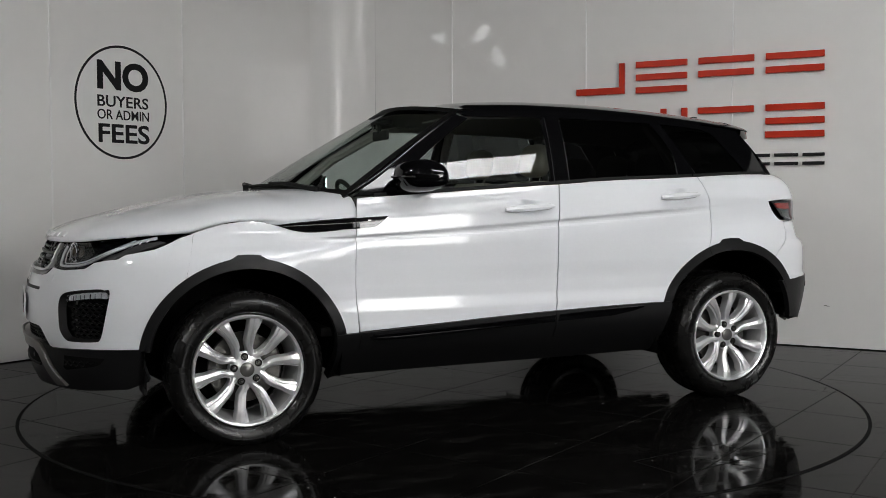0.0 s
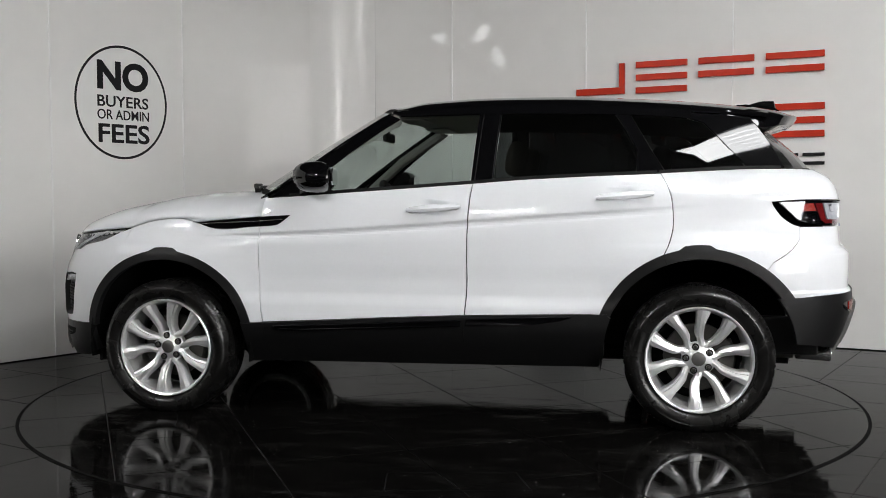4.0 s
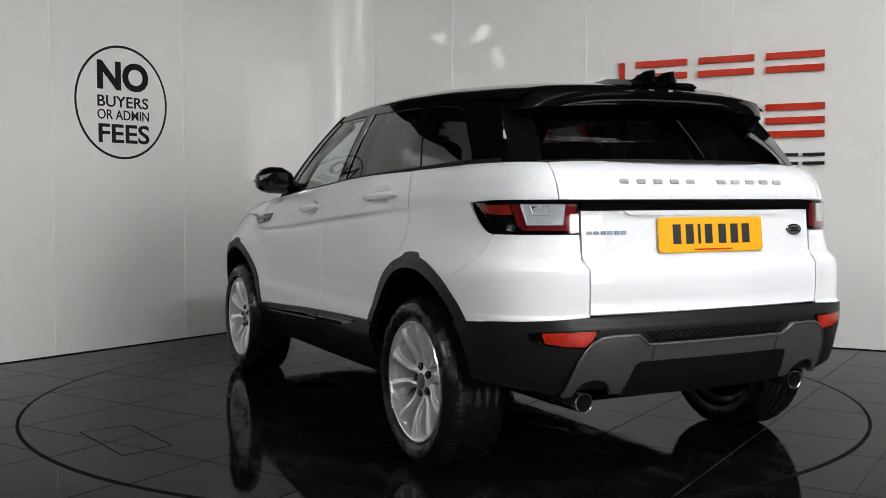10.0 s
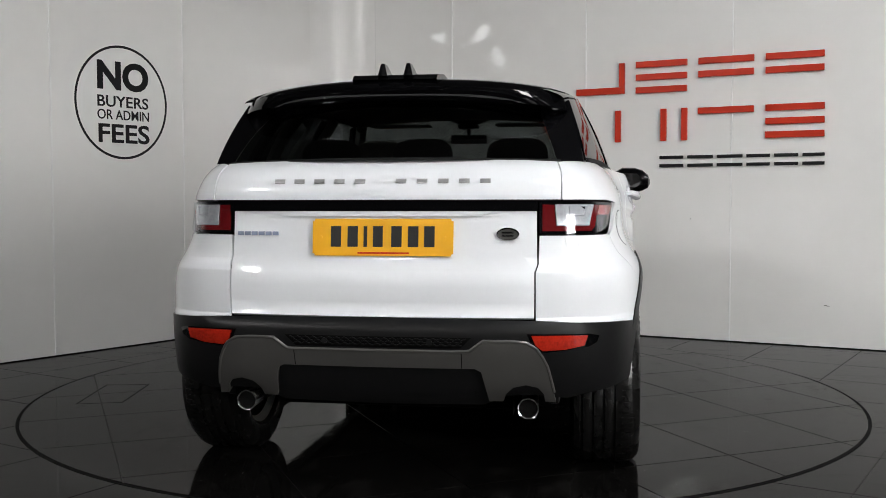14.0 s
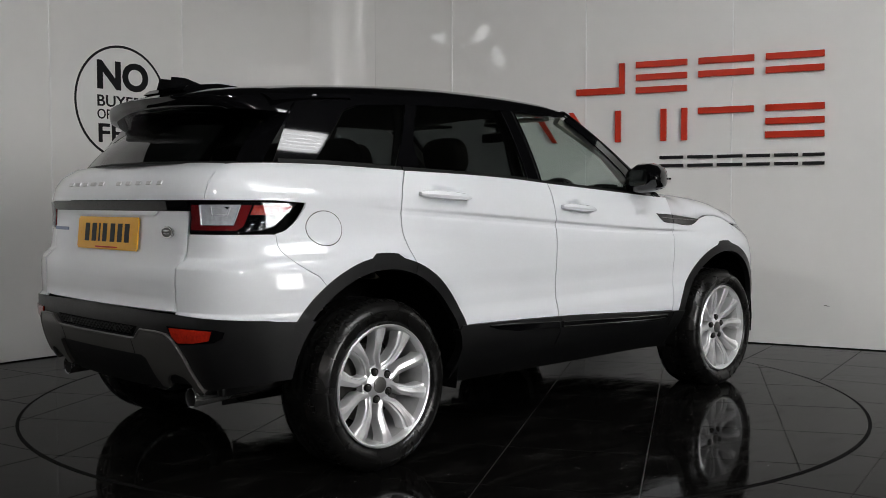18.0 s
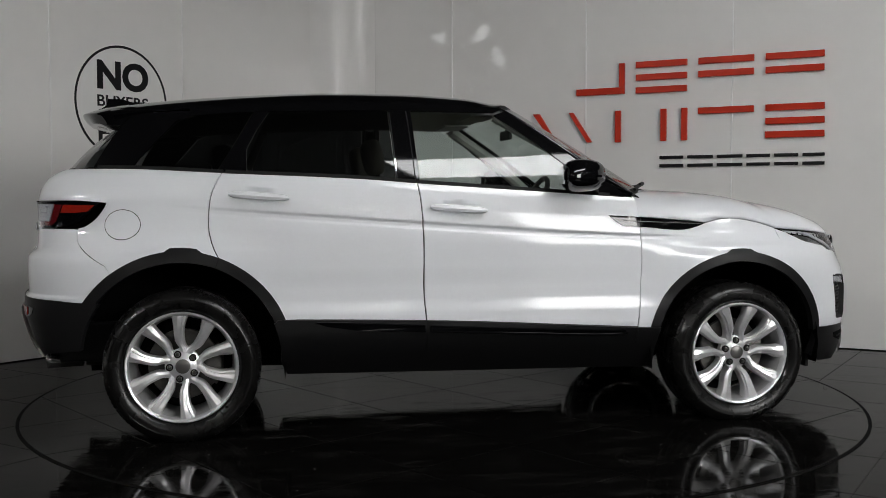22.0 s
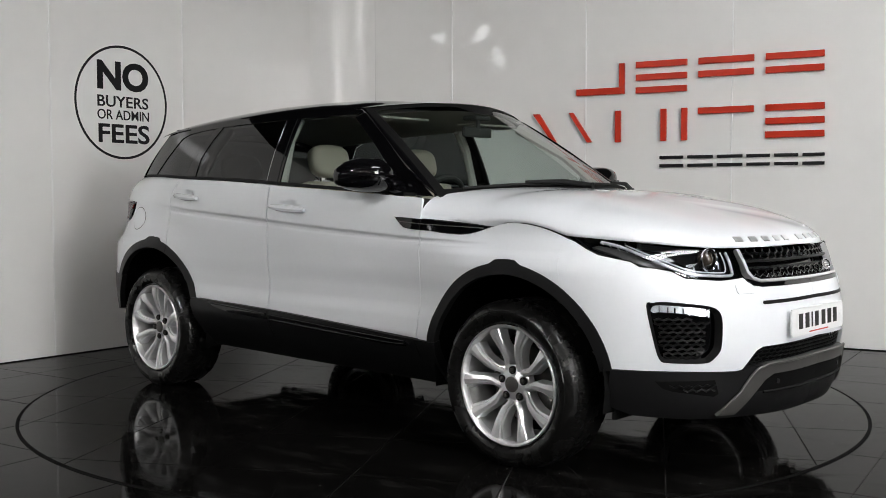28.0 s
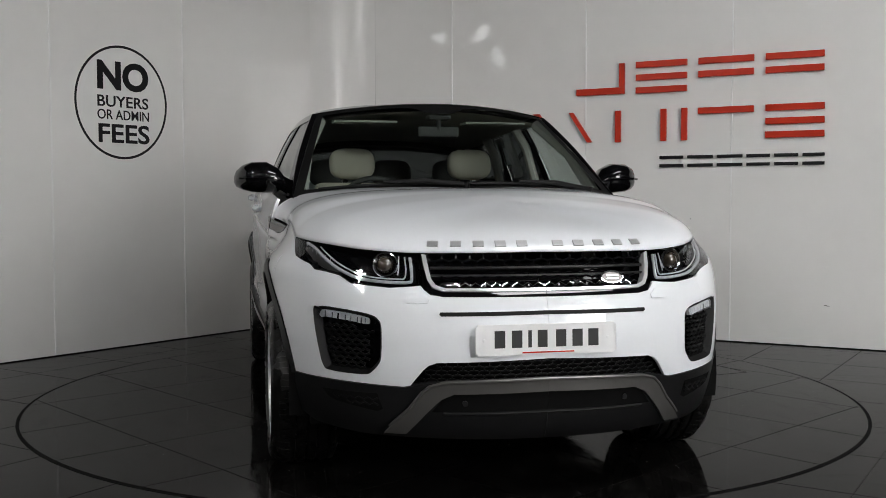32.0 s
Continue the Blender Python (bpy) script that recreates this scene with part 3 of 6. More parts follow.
_p = np.array(PLAN)
_t = np.concatenate([[0], np.cumsum(np.hypot(*np.diff(_p, axis=0).T))])
_fx, _fy = natural(_t, _p[:, 0]), natural(_t, _p[:, 1])
_S = np.linspace(_t[1], _t[-2], 1601)
_X, _Y = _fx(_S), _fy(_S)
_NX, _NY = np.gradient(_Y, _S), -np.gradient(_X, _S)
_L = np.hypot(_NX, _NY)
_NX, _NY = _NX / _L, _NY / _L
_S = _S - _S[0]
SEND = float(_S[-1])


def s_x(x):
    """Position along the plan of the left side at x."""
    return float(np.interp(-x, -_X, _S))


def s_yr(y):
    """Position along the rear at lateral y."""
    k = len(_Y) - int(np.argmax(_Y[::-1] > .9))
    return float(np.interp(-y, -_Y[k:], _S[k:]))


door_in = spline([(.2, .22), (.3, .125), (.4, .043), (.46, .010), (.5, .002), (.56, .003), (.63, .014), (.68, .014), (.78, .006), (.88, .003), (.938, .0075), (.954, .013), (.964, .013),
                  (.981, .004), (1.0, .006), (1.05, .014), (1.1, .026), (1.15, .045), (1.19, .07), (1.23, .11), (1.3, .2)])
haunch_in = spline([(.2, .07), (.3, .03), (.45, .004), (.6, 0), (.72, .001), (.8, .008), (.85, .024), (.885, .045), (.95, .076), (1.0, .086), (1.05, .09), (1.085, .092), (1.15, .118), (1.2, .15), (1.24, .2), (1.3, .3)])
wing_in = spline([(.2, .09), (.3, .045), (.45, .010), (.6, 0), (.72, -.002), (.8, .002), (.85, .022), (.885, .054), (.95, .094), (1.0, .104), (1.05, .108), (1.085, .11), (1.15, .136), (1.2, .168), (1.24, .218), (1.3, .318)])
front_in = spline([(.2, .08), (.26, .04), (.33, .02), (.42, .012), (.5, 0), (.6, .0), (.68, .012), (.74, .03), (.79, .06), (.85, .078), (.89, .095), (.93, .14), (1.0, .2)])
rear_in = spline([(.25, .24), (.32, .12), (.42, .045), (.5, .012), (.6, -.012), (.652, -.012), (.67, .004), (.76, .0), (.825, .002), (.85, .02), (.868, .042), (.95, .05), (1.04, .057),
                  (1.085, .05), (1.1, .052), (1.15, .068), (1.19, .1), (1.22, .15), (1.24, .21), (1.3, .4)])


DENTS = []      # shallow scoops (x, z, half length, half height, depth)


def body(s, z, out=0.0):
    """A point of the car's flank, nose or tail."""
    if s < 0:
        p = body(-s, z, out)
        return p[0], -p[1], p[2]
    if s > SEND:
        p = body(2 * SEND - s, z, out)
        return p[0], -p[1], p[2]
    x, y = float(np.interp(s, _S, _X)), float(np.interp(s, _S, _Y))
    nx, ny = float(np.interp(s, _S, _NX)), float(np.interp(s, _S, _NY))
    zz = z - (.961 - .0697 * x) + .97
    k = step(.95, .8, z) if z < .95 else 0
    zz = zz * (1 - k) + z * k
    hw = max(step(.75, 1.25, x), step(-.8, -1.45, x))
    side = (1 - hw) * door_in(zz) + hw * (wing_in(z) if x > 0 else haunch_in(z))
    ends = front_in(z) if nx > 0 else rear_in(z)
    w = nx * nx
    d = (1 - w) * side + w * ends - out
    for dx, dz, a, b, deep in DENTS:
        r = ((x - dx) / a) ** 2 + ((z - dz) / b) ** 2
        if r < 1:
            d += deep * (1 - r) ** 1.5
    return x - nx * d, y - ny * d, z


# ---- the car ----
car = new("car")
car.location = (AXIS[0], AXIS[1], 0)
tagged(car, "white compact sport utility vehicle with black roof and silver alloy wheels", "car")
OFF = (CAR_AT[0], CAR_AT[1], 0)
belt = spline([(-1.9, 1.232), (-1.717, 1.229), (-1.517, 1.226), (-1.133, 1.208), (-.528, 1.183), (-.263, 1.164), (.25, 1.131), (.8, 1.096), (1.1, 1.08)])
sill = spline([(-1.0, .548), (-.92, .546), (-.215, .526), (.805, .471), (.92, .466)])
WF, WR = (1.33, .36), (-1.33, .36)    # arch centres
RF, RR = .465, .494                    # outer edge of the arch mouldings


def B(pts):
    """Outline points of the flank from (x, z)."""
    return [(s_x(x), z) for x, z in pts]


def arc(c, r, a0, a1, n=16):
    return [(c[0] + r * math.cos(radians(a0 + (a1 - a0) * k / n)), c[1] + r * math.sin(radians(a0 + (a1 - a0) * k / n))) for k in range(n + 1)]


def bp(name, pts, material, parent=None, label="", **kw):
    kw.setdefault("gap", .003)
    kw.setdefault("depth", .014)
    if material is PAINT:
        kw.setdefault("fine", .007)
    top = parent is None
    return panel(name, pts, body, material, parent or car, label, at=OFF if top else None, **kw)


def belt_run(x0, x1, d=0.0, n=14):
    return [(x0 + (x1 - x0) * k / n, belt(x0 + (x1 - x0) * k / n) + d) for k in range(n + 1)]


def sill_run(x0, x1, n=8):
    return [(x0 + (x1 - x0) * k / n, sill(x0 + (x1 - x0) * k / n)) for k in range(n + 1)]


# doors
FRONT_CUT = curve_through([(.803, 1.096), (.815, 1.03), (.82, .96), (.827, .796), (.822, .6), (.808, .471)], 4)
MID_CUT = curve_through([(-.26, 1.164), (-.248, 1.09), (-.238, .95), (-.235, .82), (-.235, .668), (-.224, .526)], 4)
REAR_CUT = curve_through([(-1.14, 1.208), (-1.172, 1.15), (-1.194, 1.083), (-1.202, .97), (-1.19, .90), (-1.176, .858)], 4)
DENTS += [(-.0715, 1.047, .072, .040, .026), (-.98, 1.106, .072, .040, .026)]
front_doors = bp("front_door", B(belt_run(.803, -.26) + MID_CUT[1:-1] + sill_run(-.224, .808) + FRONT_CUT[::-1][1:-1]), PAINT)
_a0 = math.degrees(math.atan2(.820 - WR[1], -1.160 - WR[0]))
_a1 = math.degrees(math.asin((.546 - WR[1]) / RR))
rear_doors = bp("rear_door", B(belt_run(-.26, -1.14) + REAR_CUT[1:] + arc(WR, RR, _a0, _a1, 12) + sill_run(-.9, -.224) + MID_CUT[::-1][1:-1]), PAINT)

DENTS.clear()

# front wings
WING_TOP = curve_through([(.82, .958), (.93, .943), (1.03, .937), (1.1, .946), (1.18, .9705), (1.264, .9885), (1.345, .9885), (1.453, .9725), (1.562, .9405)], 4)
_b0 = math.degrees(math.asin((.467 - WF[1]) / RF))
bp("front_wing", B([(.82, .95), (.827, .796), (.822, .6), (.811, .469)] + arc(WF, RF, 180 - _b0, 55, 18) + [(1.585, .80), (1.572, .87)] + WING_TOP[::-1][:-1]), PAINT, gap=.0012)

# rear quarters
SEAM_R = curve_through([(-1.80, .955), (-1.79, .90), (-1.73, .845), (-1.65, .795)], 4)
_q0 = math.degrees(math.atan2(.795 - WR[1], -1.65 - WR[0]))
LAMP_LOW = curve_through([(-1.669, 1.066), (-1.71, 1.01), (-1.76, .972), (-1.80, .960)], 4)
quarters = bp("rear_quarter", B(belt_run(-1.14, -1.717)) + [(4.90, 1.226), (4.944, 1.222), (4.956, 1.15), (4.963, 1.083)]
              + B([(-1.80, 1.082), (-1.669, 1.072)] + LAMP_LOW[1:] + SEAM_R[1:] + arc(WR, RR, _q0, _a0, 12) + REAR_CUT[::-1][1:-1]), PAINT, gap=.0018)

# white part of the rear bumper, below the lamps
_r0 = math.degrees(math.asin((.628 - WR[1]) / RR))
bp("rear_bumper_corner", B(SEAM_R[::-1] + [(-1.83, .957)]) + [(4.77, .957), (5.045, .957), (5.05, .86), (5.065, .83), (5.065, .66)]
               + [(s_yr(.7), .652), (s_x(-1.85), .642)] + B(arc(WR, RR, 180 - _r0, _q0, 6)), PAINT, gap=.001)

# nose: bumper round the fog lamps
def car_whole(name, polys, material, label="", parent=None, **kw):
    kw.setdefault("gap", 0)
    kw.setdefault("depth", .014)
    return whole(name, polys, body, material, parent or car, label, at=None if parent else OFF, **kw)


LAMP_F = [(1.237, .9385), (1.11, .929), (.876, .913), (.723, .899), (.611, .894), (.484, .889), (.470, .83), (.466, .79), (.50, .778), (.581, .773), (.69, .781), (.744, .791),
          (.794, .812), (.86, .823), (.92, .829), (.957, .848), (1.09, .872), (1.141, .892), (1.20, .919)]
_fi = curve_through([(.74, .694), (.652, .682), (.612, .664), (.598, .63), (.598, .55), (.606, .51), (.64, .474), (.67, .466), (.74, .466)], 4)
_fo = curve_through([(.74, .466), (.82, .471), (.843, .482), (.862, .53), (.896, .684), (.87, .697), (.835, .701), (.74, .694)], 4)
FOG = _fi[:-1] + _fo[:-1]
_low = [(s_x(1.787), .443), (.96, .441), (.774, .437), (.74, .436)]
_arch_f = B(arc(WF, RF, 55, 10.3, 12))
_nose_out = [(.74, .785)] + LAMP_F[12:] + [(s_x(1.562) - .001, .9375)] + B([(1.571, .87), (1.584, .80)]) + _arch_f + _low[1:] + _fo
_nose_in = [(0, .744), (.36, .744), (.425, .75), (.452, .768), (.464, .782)] + LAMP_F[8:11] + [(.74, .785)] + _fi + [(.74, .436), (.52, .428), (.495, .433), (.448, .489), (.43, .505), (.40, .516), (0, .527)]
car_whole("front_bumper", [_nose_out, _nose_in], PAINT, "white front bumper")

# fog lamp pods: frame, mesh, running light
RIM_IN = shrink(FOG, .016)
bp("fog_recess", shrink(FOG, -.002), GLOSS, label="black fog lamp recess", out=-.045, depth=0, gap=0)

def strip_ring(outer, inner, out0, out1, material, name, label=""):
    """A sloping band between two outlines of the flank, both sides."""
    n = len(outer)
    pts = [Vector(body(u, v, out0)) for u, v in outer] + [Vector(body(u, v, out1)) for u, v in inner]
    faces = [(i, (i + 1) % n, n + (i + 1) % n, n + i) for i in range(n)]
    v2, f2 = mirrored(pts, faces)
    return [link_mesh(name, pts, faces, material, car, label, smooth=False, at=OFF), link_mesh(name, v2, f2, material, car, label, smooth=False, at=OFF)]


strip_ring(FOG, RIM_IN, .001, -.03, SEAL, "fog_surround", "black fog lamp surround")


def lattice(name, u0, u1, v0, v1, nu, nv, out, material, inside, parent=None, both=True, thick=.003, amp=.35, cross=True):
    """A woven black mesh of wavy bars that fills an outline."""
    bm = bmesh.new()
    du, dv = (u1 - u0) / nu, (v1 - v0) / nv
    for j in range(nv + 1):
        run = []
        for i in range(nu * 2 + 1):
            u = u0 + du * i / 2
            v = v0 + dv * j + dv * amp * (.5 if (i + j) % 2 else -.5)
            if inside(u, v):
                run.append(body(u, v, out))
            else:
                if len(run) > 1:
                    tube(bm, run, thick, 4)
                run = []
        if len(run) > 1:
            tube(bm, run, thick, 4)
    for j in range(nv if cross else 0):
        for i in range(nu * 2 + 1):
            if (i + j) % 2 == 0:
                continue
            u, a = u0 + du * i / 2, v0 + dv * j + dv * amp * .5
            b = v0 + dv * (j + 1) - dv * amp * .5
            if inside(u, a) and inside(u, b):
                tube(bm, [body(u, a, out), body(u, b, out)], thick * .8, 4)
    if both:
        m = bm.copy()
        bmesh.ops.scale(m, vec=(1, -1, 1), verts=m.verts[:])
        bmesh.ops.reverse_faces(m, faces=m.faces[:])
        part(name, m, material, parent or car, at=None if parent else OFF)
    return part(name, bm, material, parent or car, at=None if parent else OFF)


def in_poly(poly):
    def f(u, v):
        c = False
        for i in range(len(poly)):
            (a, b), (d, e) = poly[i - 1], poly[i]
            if (b > v) != (e > v) and u < (d - a) * (v - b) / (e - b) + a:
                c = not c
        return c
    return f


FOGMESH = shrink([(.872, .648), (.63, .63), (.645, .555), (.652, .515), (.67, .48), (.82, .476), (.838, .49)], .002)
lattice("fog_mesh", .60, .90, .47, .68, 8, 13, -.028, MESH, in_poly(FOGMESH), thick=.0062, amp=.45, cross=False)
_rl0 = curve_through([(.878, .668), (.868, .684), (.84, .688), (.74, .681), (.665, .670), (.653, .660)], 3) + curve_through([(.653, .648), (.668, .6455), (.74, .655), (.84, .662), (.866, .659), (.878, .668)], 3)[:-1]
bowls = bp("running_light", _rl0, BOWL, label="clear running light strip", out=-.014, depth=.01, gap=0)
for u, w in ((.845, .0015), (.812, .002), (.785, .003), (.752, .002), (.728, .0015), (.70, .0015), (.684, .0022), (.668, .0015)):
    z = .6725 - (.84 - u) * .1
    bp("lamp_divider", [(u - w, z - .011), (u + w, z - .011), (u + w, z + .011), (u - w, z + .011)], GLOSS if w > .0025 else CHROME, bowls, out=-.0125, depth=.003, gap=0)
bp("running_light_lens", [(.884, .684), (.84, .692), (.74, .685), (.645, .670), (.645, .639), (.74, .652), (.84, .659), (.876, .652)], LENS, out=-.006, depth=0, gap=0)

# slot, plate bed and washer covers
car_whole("bumper_slot", [[(0, .681), (.385, .678), (.392, .684), (.388, .692), (0, .695)]], SEAL, out=.0015, depth=.004)
bp("washer_cover", [(.519, .756), (.458, .755), (.43, .737), (.434, .722), (.509, .722), (.517, .73)], PAINT, out=.0028, depth=.003, gap=0, label="headlamp washer cover")

# grille
car_whole("grille_back", [[(0, .897), (.47, .894), (.45, .78), (.40, .745), (0, .742)]], GLOSS, out=-.06, depth=0)
_gi = [(.452, .886), (.427, .805), (.408, .782), (.375, .771), (0, .769)]
_go = [(.470, .889), (.441, .80), (.418, .772), (.38, .7615), (0, .7595)]
car_whole("grille_frame", [_go + _gi[::-1]], FRAME, "silver grille frame", out=.006, depth=.03)
car_whole("grille_lip", [[(.452, .778), (.425, .752), (.38, .744), (0, .742), (0, .758), (.38, .760), (.42, .771)]], GLOSS, out=.002, depth=.02)
lattice("grille_mesh_upper", -.45, .45, .848, .890, 16, 2, -.02, GLOSS, in_poly([(-.445, .84), (.445, .84), (.455, .893), (-.455, .893)]), both=False, thick=.005)
lattice("grille_mesh_lower", -.42, .42, .772, .808, 15, 2, -.012, GLOSS, in_poly([(-.40, .768), (.40, .768), (.42, .812), (-.42, .812)]), both=False, thick=.005)
bm = bmesh.new()
for z, r in ((.842, .006), (.815, .005)):
    tube(bm, [body(-.435 + .87 * k / 20, z, -.014) for k in range(21)], r, 6)
part("grille_bar", bm, CLAD, car, at=OFF)
# wavy chrome wire laid in for the chain of highlights on the mesh
bm = bmesh.new()
tube(bm, [body(-.40 + .8 * k / 40, .785 + (.006 if k % 2 else -.006), -.006) for k in range(41)], .0020, 6)
part("grille_highlight_line", bm, CHROME, car, at=OFF)


def oval_badge(name, point, ax_u, ax_v, nrm, a, b):
    bm = bmesh.new()
    for r, h in ((1, .004),):
        top = [bm.verts.new(Vector(point) + Vector(ax_u) * a * r * math.cos(t) + Vector(ax_v) * b * r * math.sin(t) + Vector(nrm) * h) for t in [2 * math.pi * k / 28 for k in range(28)]]
        low = [bm.verts.new(v.co - Vector(nrm) * .008) for v in top]
        bm.faces.new(top)
        for i in range(28):
            bm.faces.new((top[i], low[i], low[(i + 1) % 28], top[(i + 1) % 28]))
    ob = part(name, bm, SATIN, car, "grey oval badge with a silver rim", at=OFF)
    bm = bmesh.new()
    tube(bm, [Vector(point) + Vector(ax_u) * a * math.cos(t) + Vector(ax_v) * b * math.sin(t) + Vector(nrm) * .005 for t in [2 * math.pi * k / 36 for k in range(37)]], .0032, 6)
    for d in (-.28, .28):
        tube(bm, [Vector(point) + Vector(ax_u) * a * k + Vector(ax_v) * b * d + Vector(nrm) * .006 for k in (-.55, -.1, .55)], .0035, 6)
    part("badge_rim", bm, CHROME, ob)
    return ob


oval_badge("front_badge", Vector(body(.275, .803, -.002)) * 1, (0, 1, 0), (-.25, 0, .97), (.97, 0, .25), .041, .021)

# lower nose
LG = [(.49, .436), (.443, .487), (.425, .502), (.395, .512), (0, .523), (0, .44)]
car_whole("lower_grille_back", [LG], DARK, out=-.05, depth=0)
lattice("lower_grille_mesh", -.5, .5, .44, .53, 26, 6, -.02, MESH, lambda u, v: in_poly([(-.49, .436), (-.44, .487), (-.395, .512), (0, .525), (.395, .512), (.44, .487), (.49, .436)])(u, v), both=False, thick=.0035)
car_whole("lower_bumper", [[(0, .445), (.43, .443), (.495, .430), (.52, .425), (.774, .434), (.96, .438), (s_x(1.786), .440), (s_x(1.775), .36), (s_x(1.76), .30), (.95, .262), (.7, .245), (0, .235)]], CLAD, "black textured lower front bumper", out=.003, depth=.03)
car_whole("skid_plate", [[(.60, .262), (.555, .30), (.50, .35), (.455, .408), (.425, .434), (.37, .449), (0, .458), (0, .412), (.34, .408), (.385, .388), (.43, .345), (.475, .30), (.515, .262)]], SATIN, "satin grey front skid plate", out=.016, depth=.03)
car_whole("skid_recess", [[(.382, .385), (.338, .405), (0, .409), (0, .345), (.42, .340)]], DARK, out=.0045, depth=.003)
bm = bmesh.new()
tube(bm, [body(-.38 + .76 * k / 16, .335, .006) for k in range(17)], .0055, 8)
part("skid_bar", bm, SEAL, car, at=OFF)
bp("duct", [(.86, .400), (.83, .372), (.79, .36), (.62, .335), (.60, .345), (.62, .40)], DARK, out=.0045, depth=.003, gap=0)
lattice("duct_mesh", .58, .88, .33, .41, 8, 5, .005, MESH, in_poly([(.855, .397), (.825, .375), (.79, .364), (.62, .34), (.60, .35), (.62, .397)]), thick=.0048, amp=.6, cross=False)

# headlamps
heads = bp("headlamp", LAMP_F, GLOSS, label="slim headlamp with dark housing and bright light guides", out=-.04, depth=0, gap=-.002)
strip_ring(LAMP_F, shrink(LAMP_F, .004), 0, -.04, GLOSS, "headlamp_wall")
bp("lens", LAMP_F, LENS, heads, out=.0005, depth=0, gap=.002)
bp("indicator", [(.80, .836), (.90, .876), (1.0, .908), (1.10, .920), (1.13, .914), (1.05, .893), (.95, .862), (.84, .826)], SATIN, heads, "pale indicator block", out=-.026, depth=.012, gap=0)
bp("inner_reflector", [(.54, .884), (.68, .890), (.80, .892), (.70, .83), (.66, .812), (.54, .812)], DARK, heads, out=-.034, depth=.004, gap=0)
bp("side_bezel", [(.82, .893), (.98, .907), (.90, .872), (.78, .835), (.74, .845)], GLOSS, heads, out=-.024, depth=.012, gap=0)
for k, sg in enumerate((1, -1)):
    for run, r, d in (([(1.09, .919), (1.0, .902), (.90, .868), (.80, .829), (.72, .804), (.64, .794), (.56, .790), (.515, .791), (.503, .80), (.507, .84), (.517, .877)], .0062, -.014),
                      ([(.98, .908), (.90, .880), (.80, .843), (.72, .817), (.65, .806), (.56, .802), (.532, .806), (.530, .84), (.540, .878)], .0030, -.020),
                      ([(.566, .88), (.560, .84), (.562, .815)], .0026, -.024)):
        bm = bmesh.new()
        pts = curve_through(run, 4)
        tube(bm, [(x, y * sg, z) for x, y, z in [body(u, v, d) for u, v in pts]], r, 8)
        part("light_guide", bm, REFLECTOR, heads[k], "bright curved light guide", smooth=True)
    for j in range(7):
        u = .86 + .036 * j
        bm = bmesh.new()
        tube(bm, [(x, y * sg, z) for x, y, z in [body(u, .852 + .0095 * j, -.012), body(u + .012, .872 + .0075 * j, -.012)]], .0018, 4)
        part("lamp_rib", bm, FRAME, heads[k])
for k, sg in enumerate((1, -1)):
    c = Vector(body(.611, .852, -.012))
    n = (Vector(body(.611, .852, .5)) - Vector(body(.611, .852, 0))).normalized()
    n = Vector((n.x * .9 + .35, n.y * .6, 0)).normalized()
    bm = bmesh.new()
    bmesh.ops.create_uvsphere(bm, u_segments=20, v_segments=12, radius=.033)
    bmesh.ops.translate(bm, vec=(c.x - .018, c.y * sg, c.z), verts=bm.verts[:])
    part("projector", bm, LENS_BALL, heads[k], "glassy projector lens", smooth=True)
    bm = bmesh.new()
    u, v = Vector((-n.y, n.x, 0)), Vector((0, 0, 1))
    tube(bm, [((c + u * .041 * math.cos(t) + v * .041 * math.sin(t)).x, (c + u * .041 * math.cos(t)).y * sg, (c + v * .041 * math.sin(t)).z) for t in [2 * math.pi * i / 28 for i in range(29)]], .0055, 6)
    part("projector_ring", bm, CHROME, heads[k])

# tail
car_whole("tailgate", [[(4.966, 1.085), (4.959, 1.15), (4.948, 1.223), (5.1, 1.229), (5.3, 1.232), (SEND, 1.233), (SEND, 1.085)],
                       [(5.055, 1.043), (5.055, .86), (5.070, .83), (5.070, .668), (SEND, .668), (SEND, 1.043)]], PAINT, "white tailgate")
car_whole("tailgate_bar", [[(5.052, 1.082), (5.052, 1.045), (SEND, 1.045), (SEND, 1.082)]], GLOSS, "gloss black tailgate strip", out=.006, depth=.02)
car_whole("plate_light_housing", [[(5.23, 1.0435), (5.26, 1.025), (SEND, 1.025), (SEND, 1.0435)]], PAINT, out=.012, depth=.012)
LAMP_R = [(4.529, 1.072), (4.75, 1.078), (4.9, 1.080), (5.047, 1.081), (5.047, .961), (4.9, .960), (4.78, .961), (4.70, .970), (4.63, .988), (4.585, 1.026)]
tails = bp("tail_lamp", LAMP_R, GLOSS, label="black, red and clear tail lamp", out=-.004, depth=.02, gap=.001)
bp("red_bar", [(4.555, 1.062), (4.725, 1.065), (4.745, 1.030), (4.66, 1.028), (4.59, 1.034)], REDREFL, tails, out=.001, depth=.004, gap=0)
bp("red_frame", [(4.735, 1.065), (4.785, 1.066), (4.818, .990), (4.982, .990), (4.990, 1.066), (5.034, 1.067), (5.034, .972), (4.805, .972), (4.775, .988), (4.755, 1.028)], REDLENS, tails, out=.001, depth=.004, gap=0)
bp("reversing_reflector", [(4.842, 1.060), (4.857, 1.030), (4.928, 1.030), (4.934, 1.060)], CHROME, tails, "small chrome reflector", out=.0026, depth=.004, gap=0)
bp("clear_block", [(4.789, 1.067), (4.822, .993), (4.979, .993), (4.986, 1.067)], REFLECTOR, tails, "clear reversing lamp", out=.0015, depth=.004, gap=0)
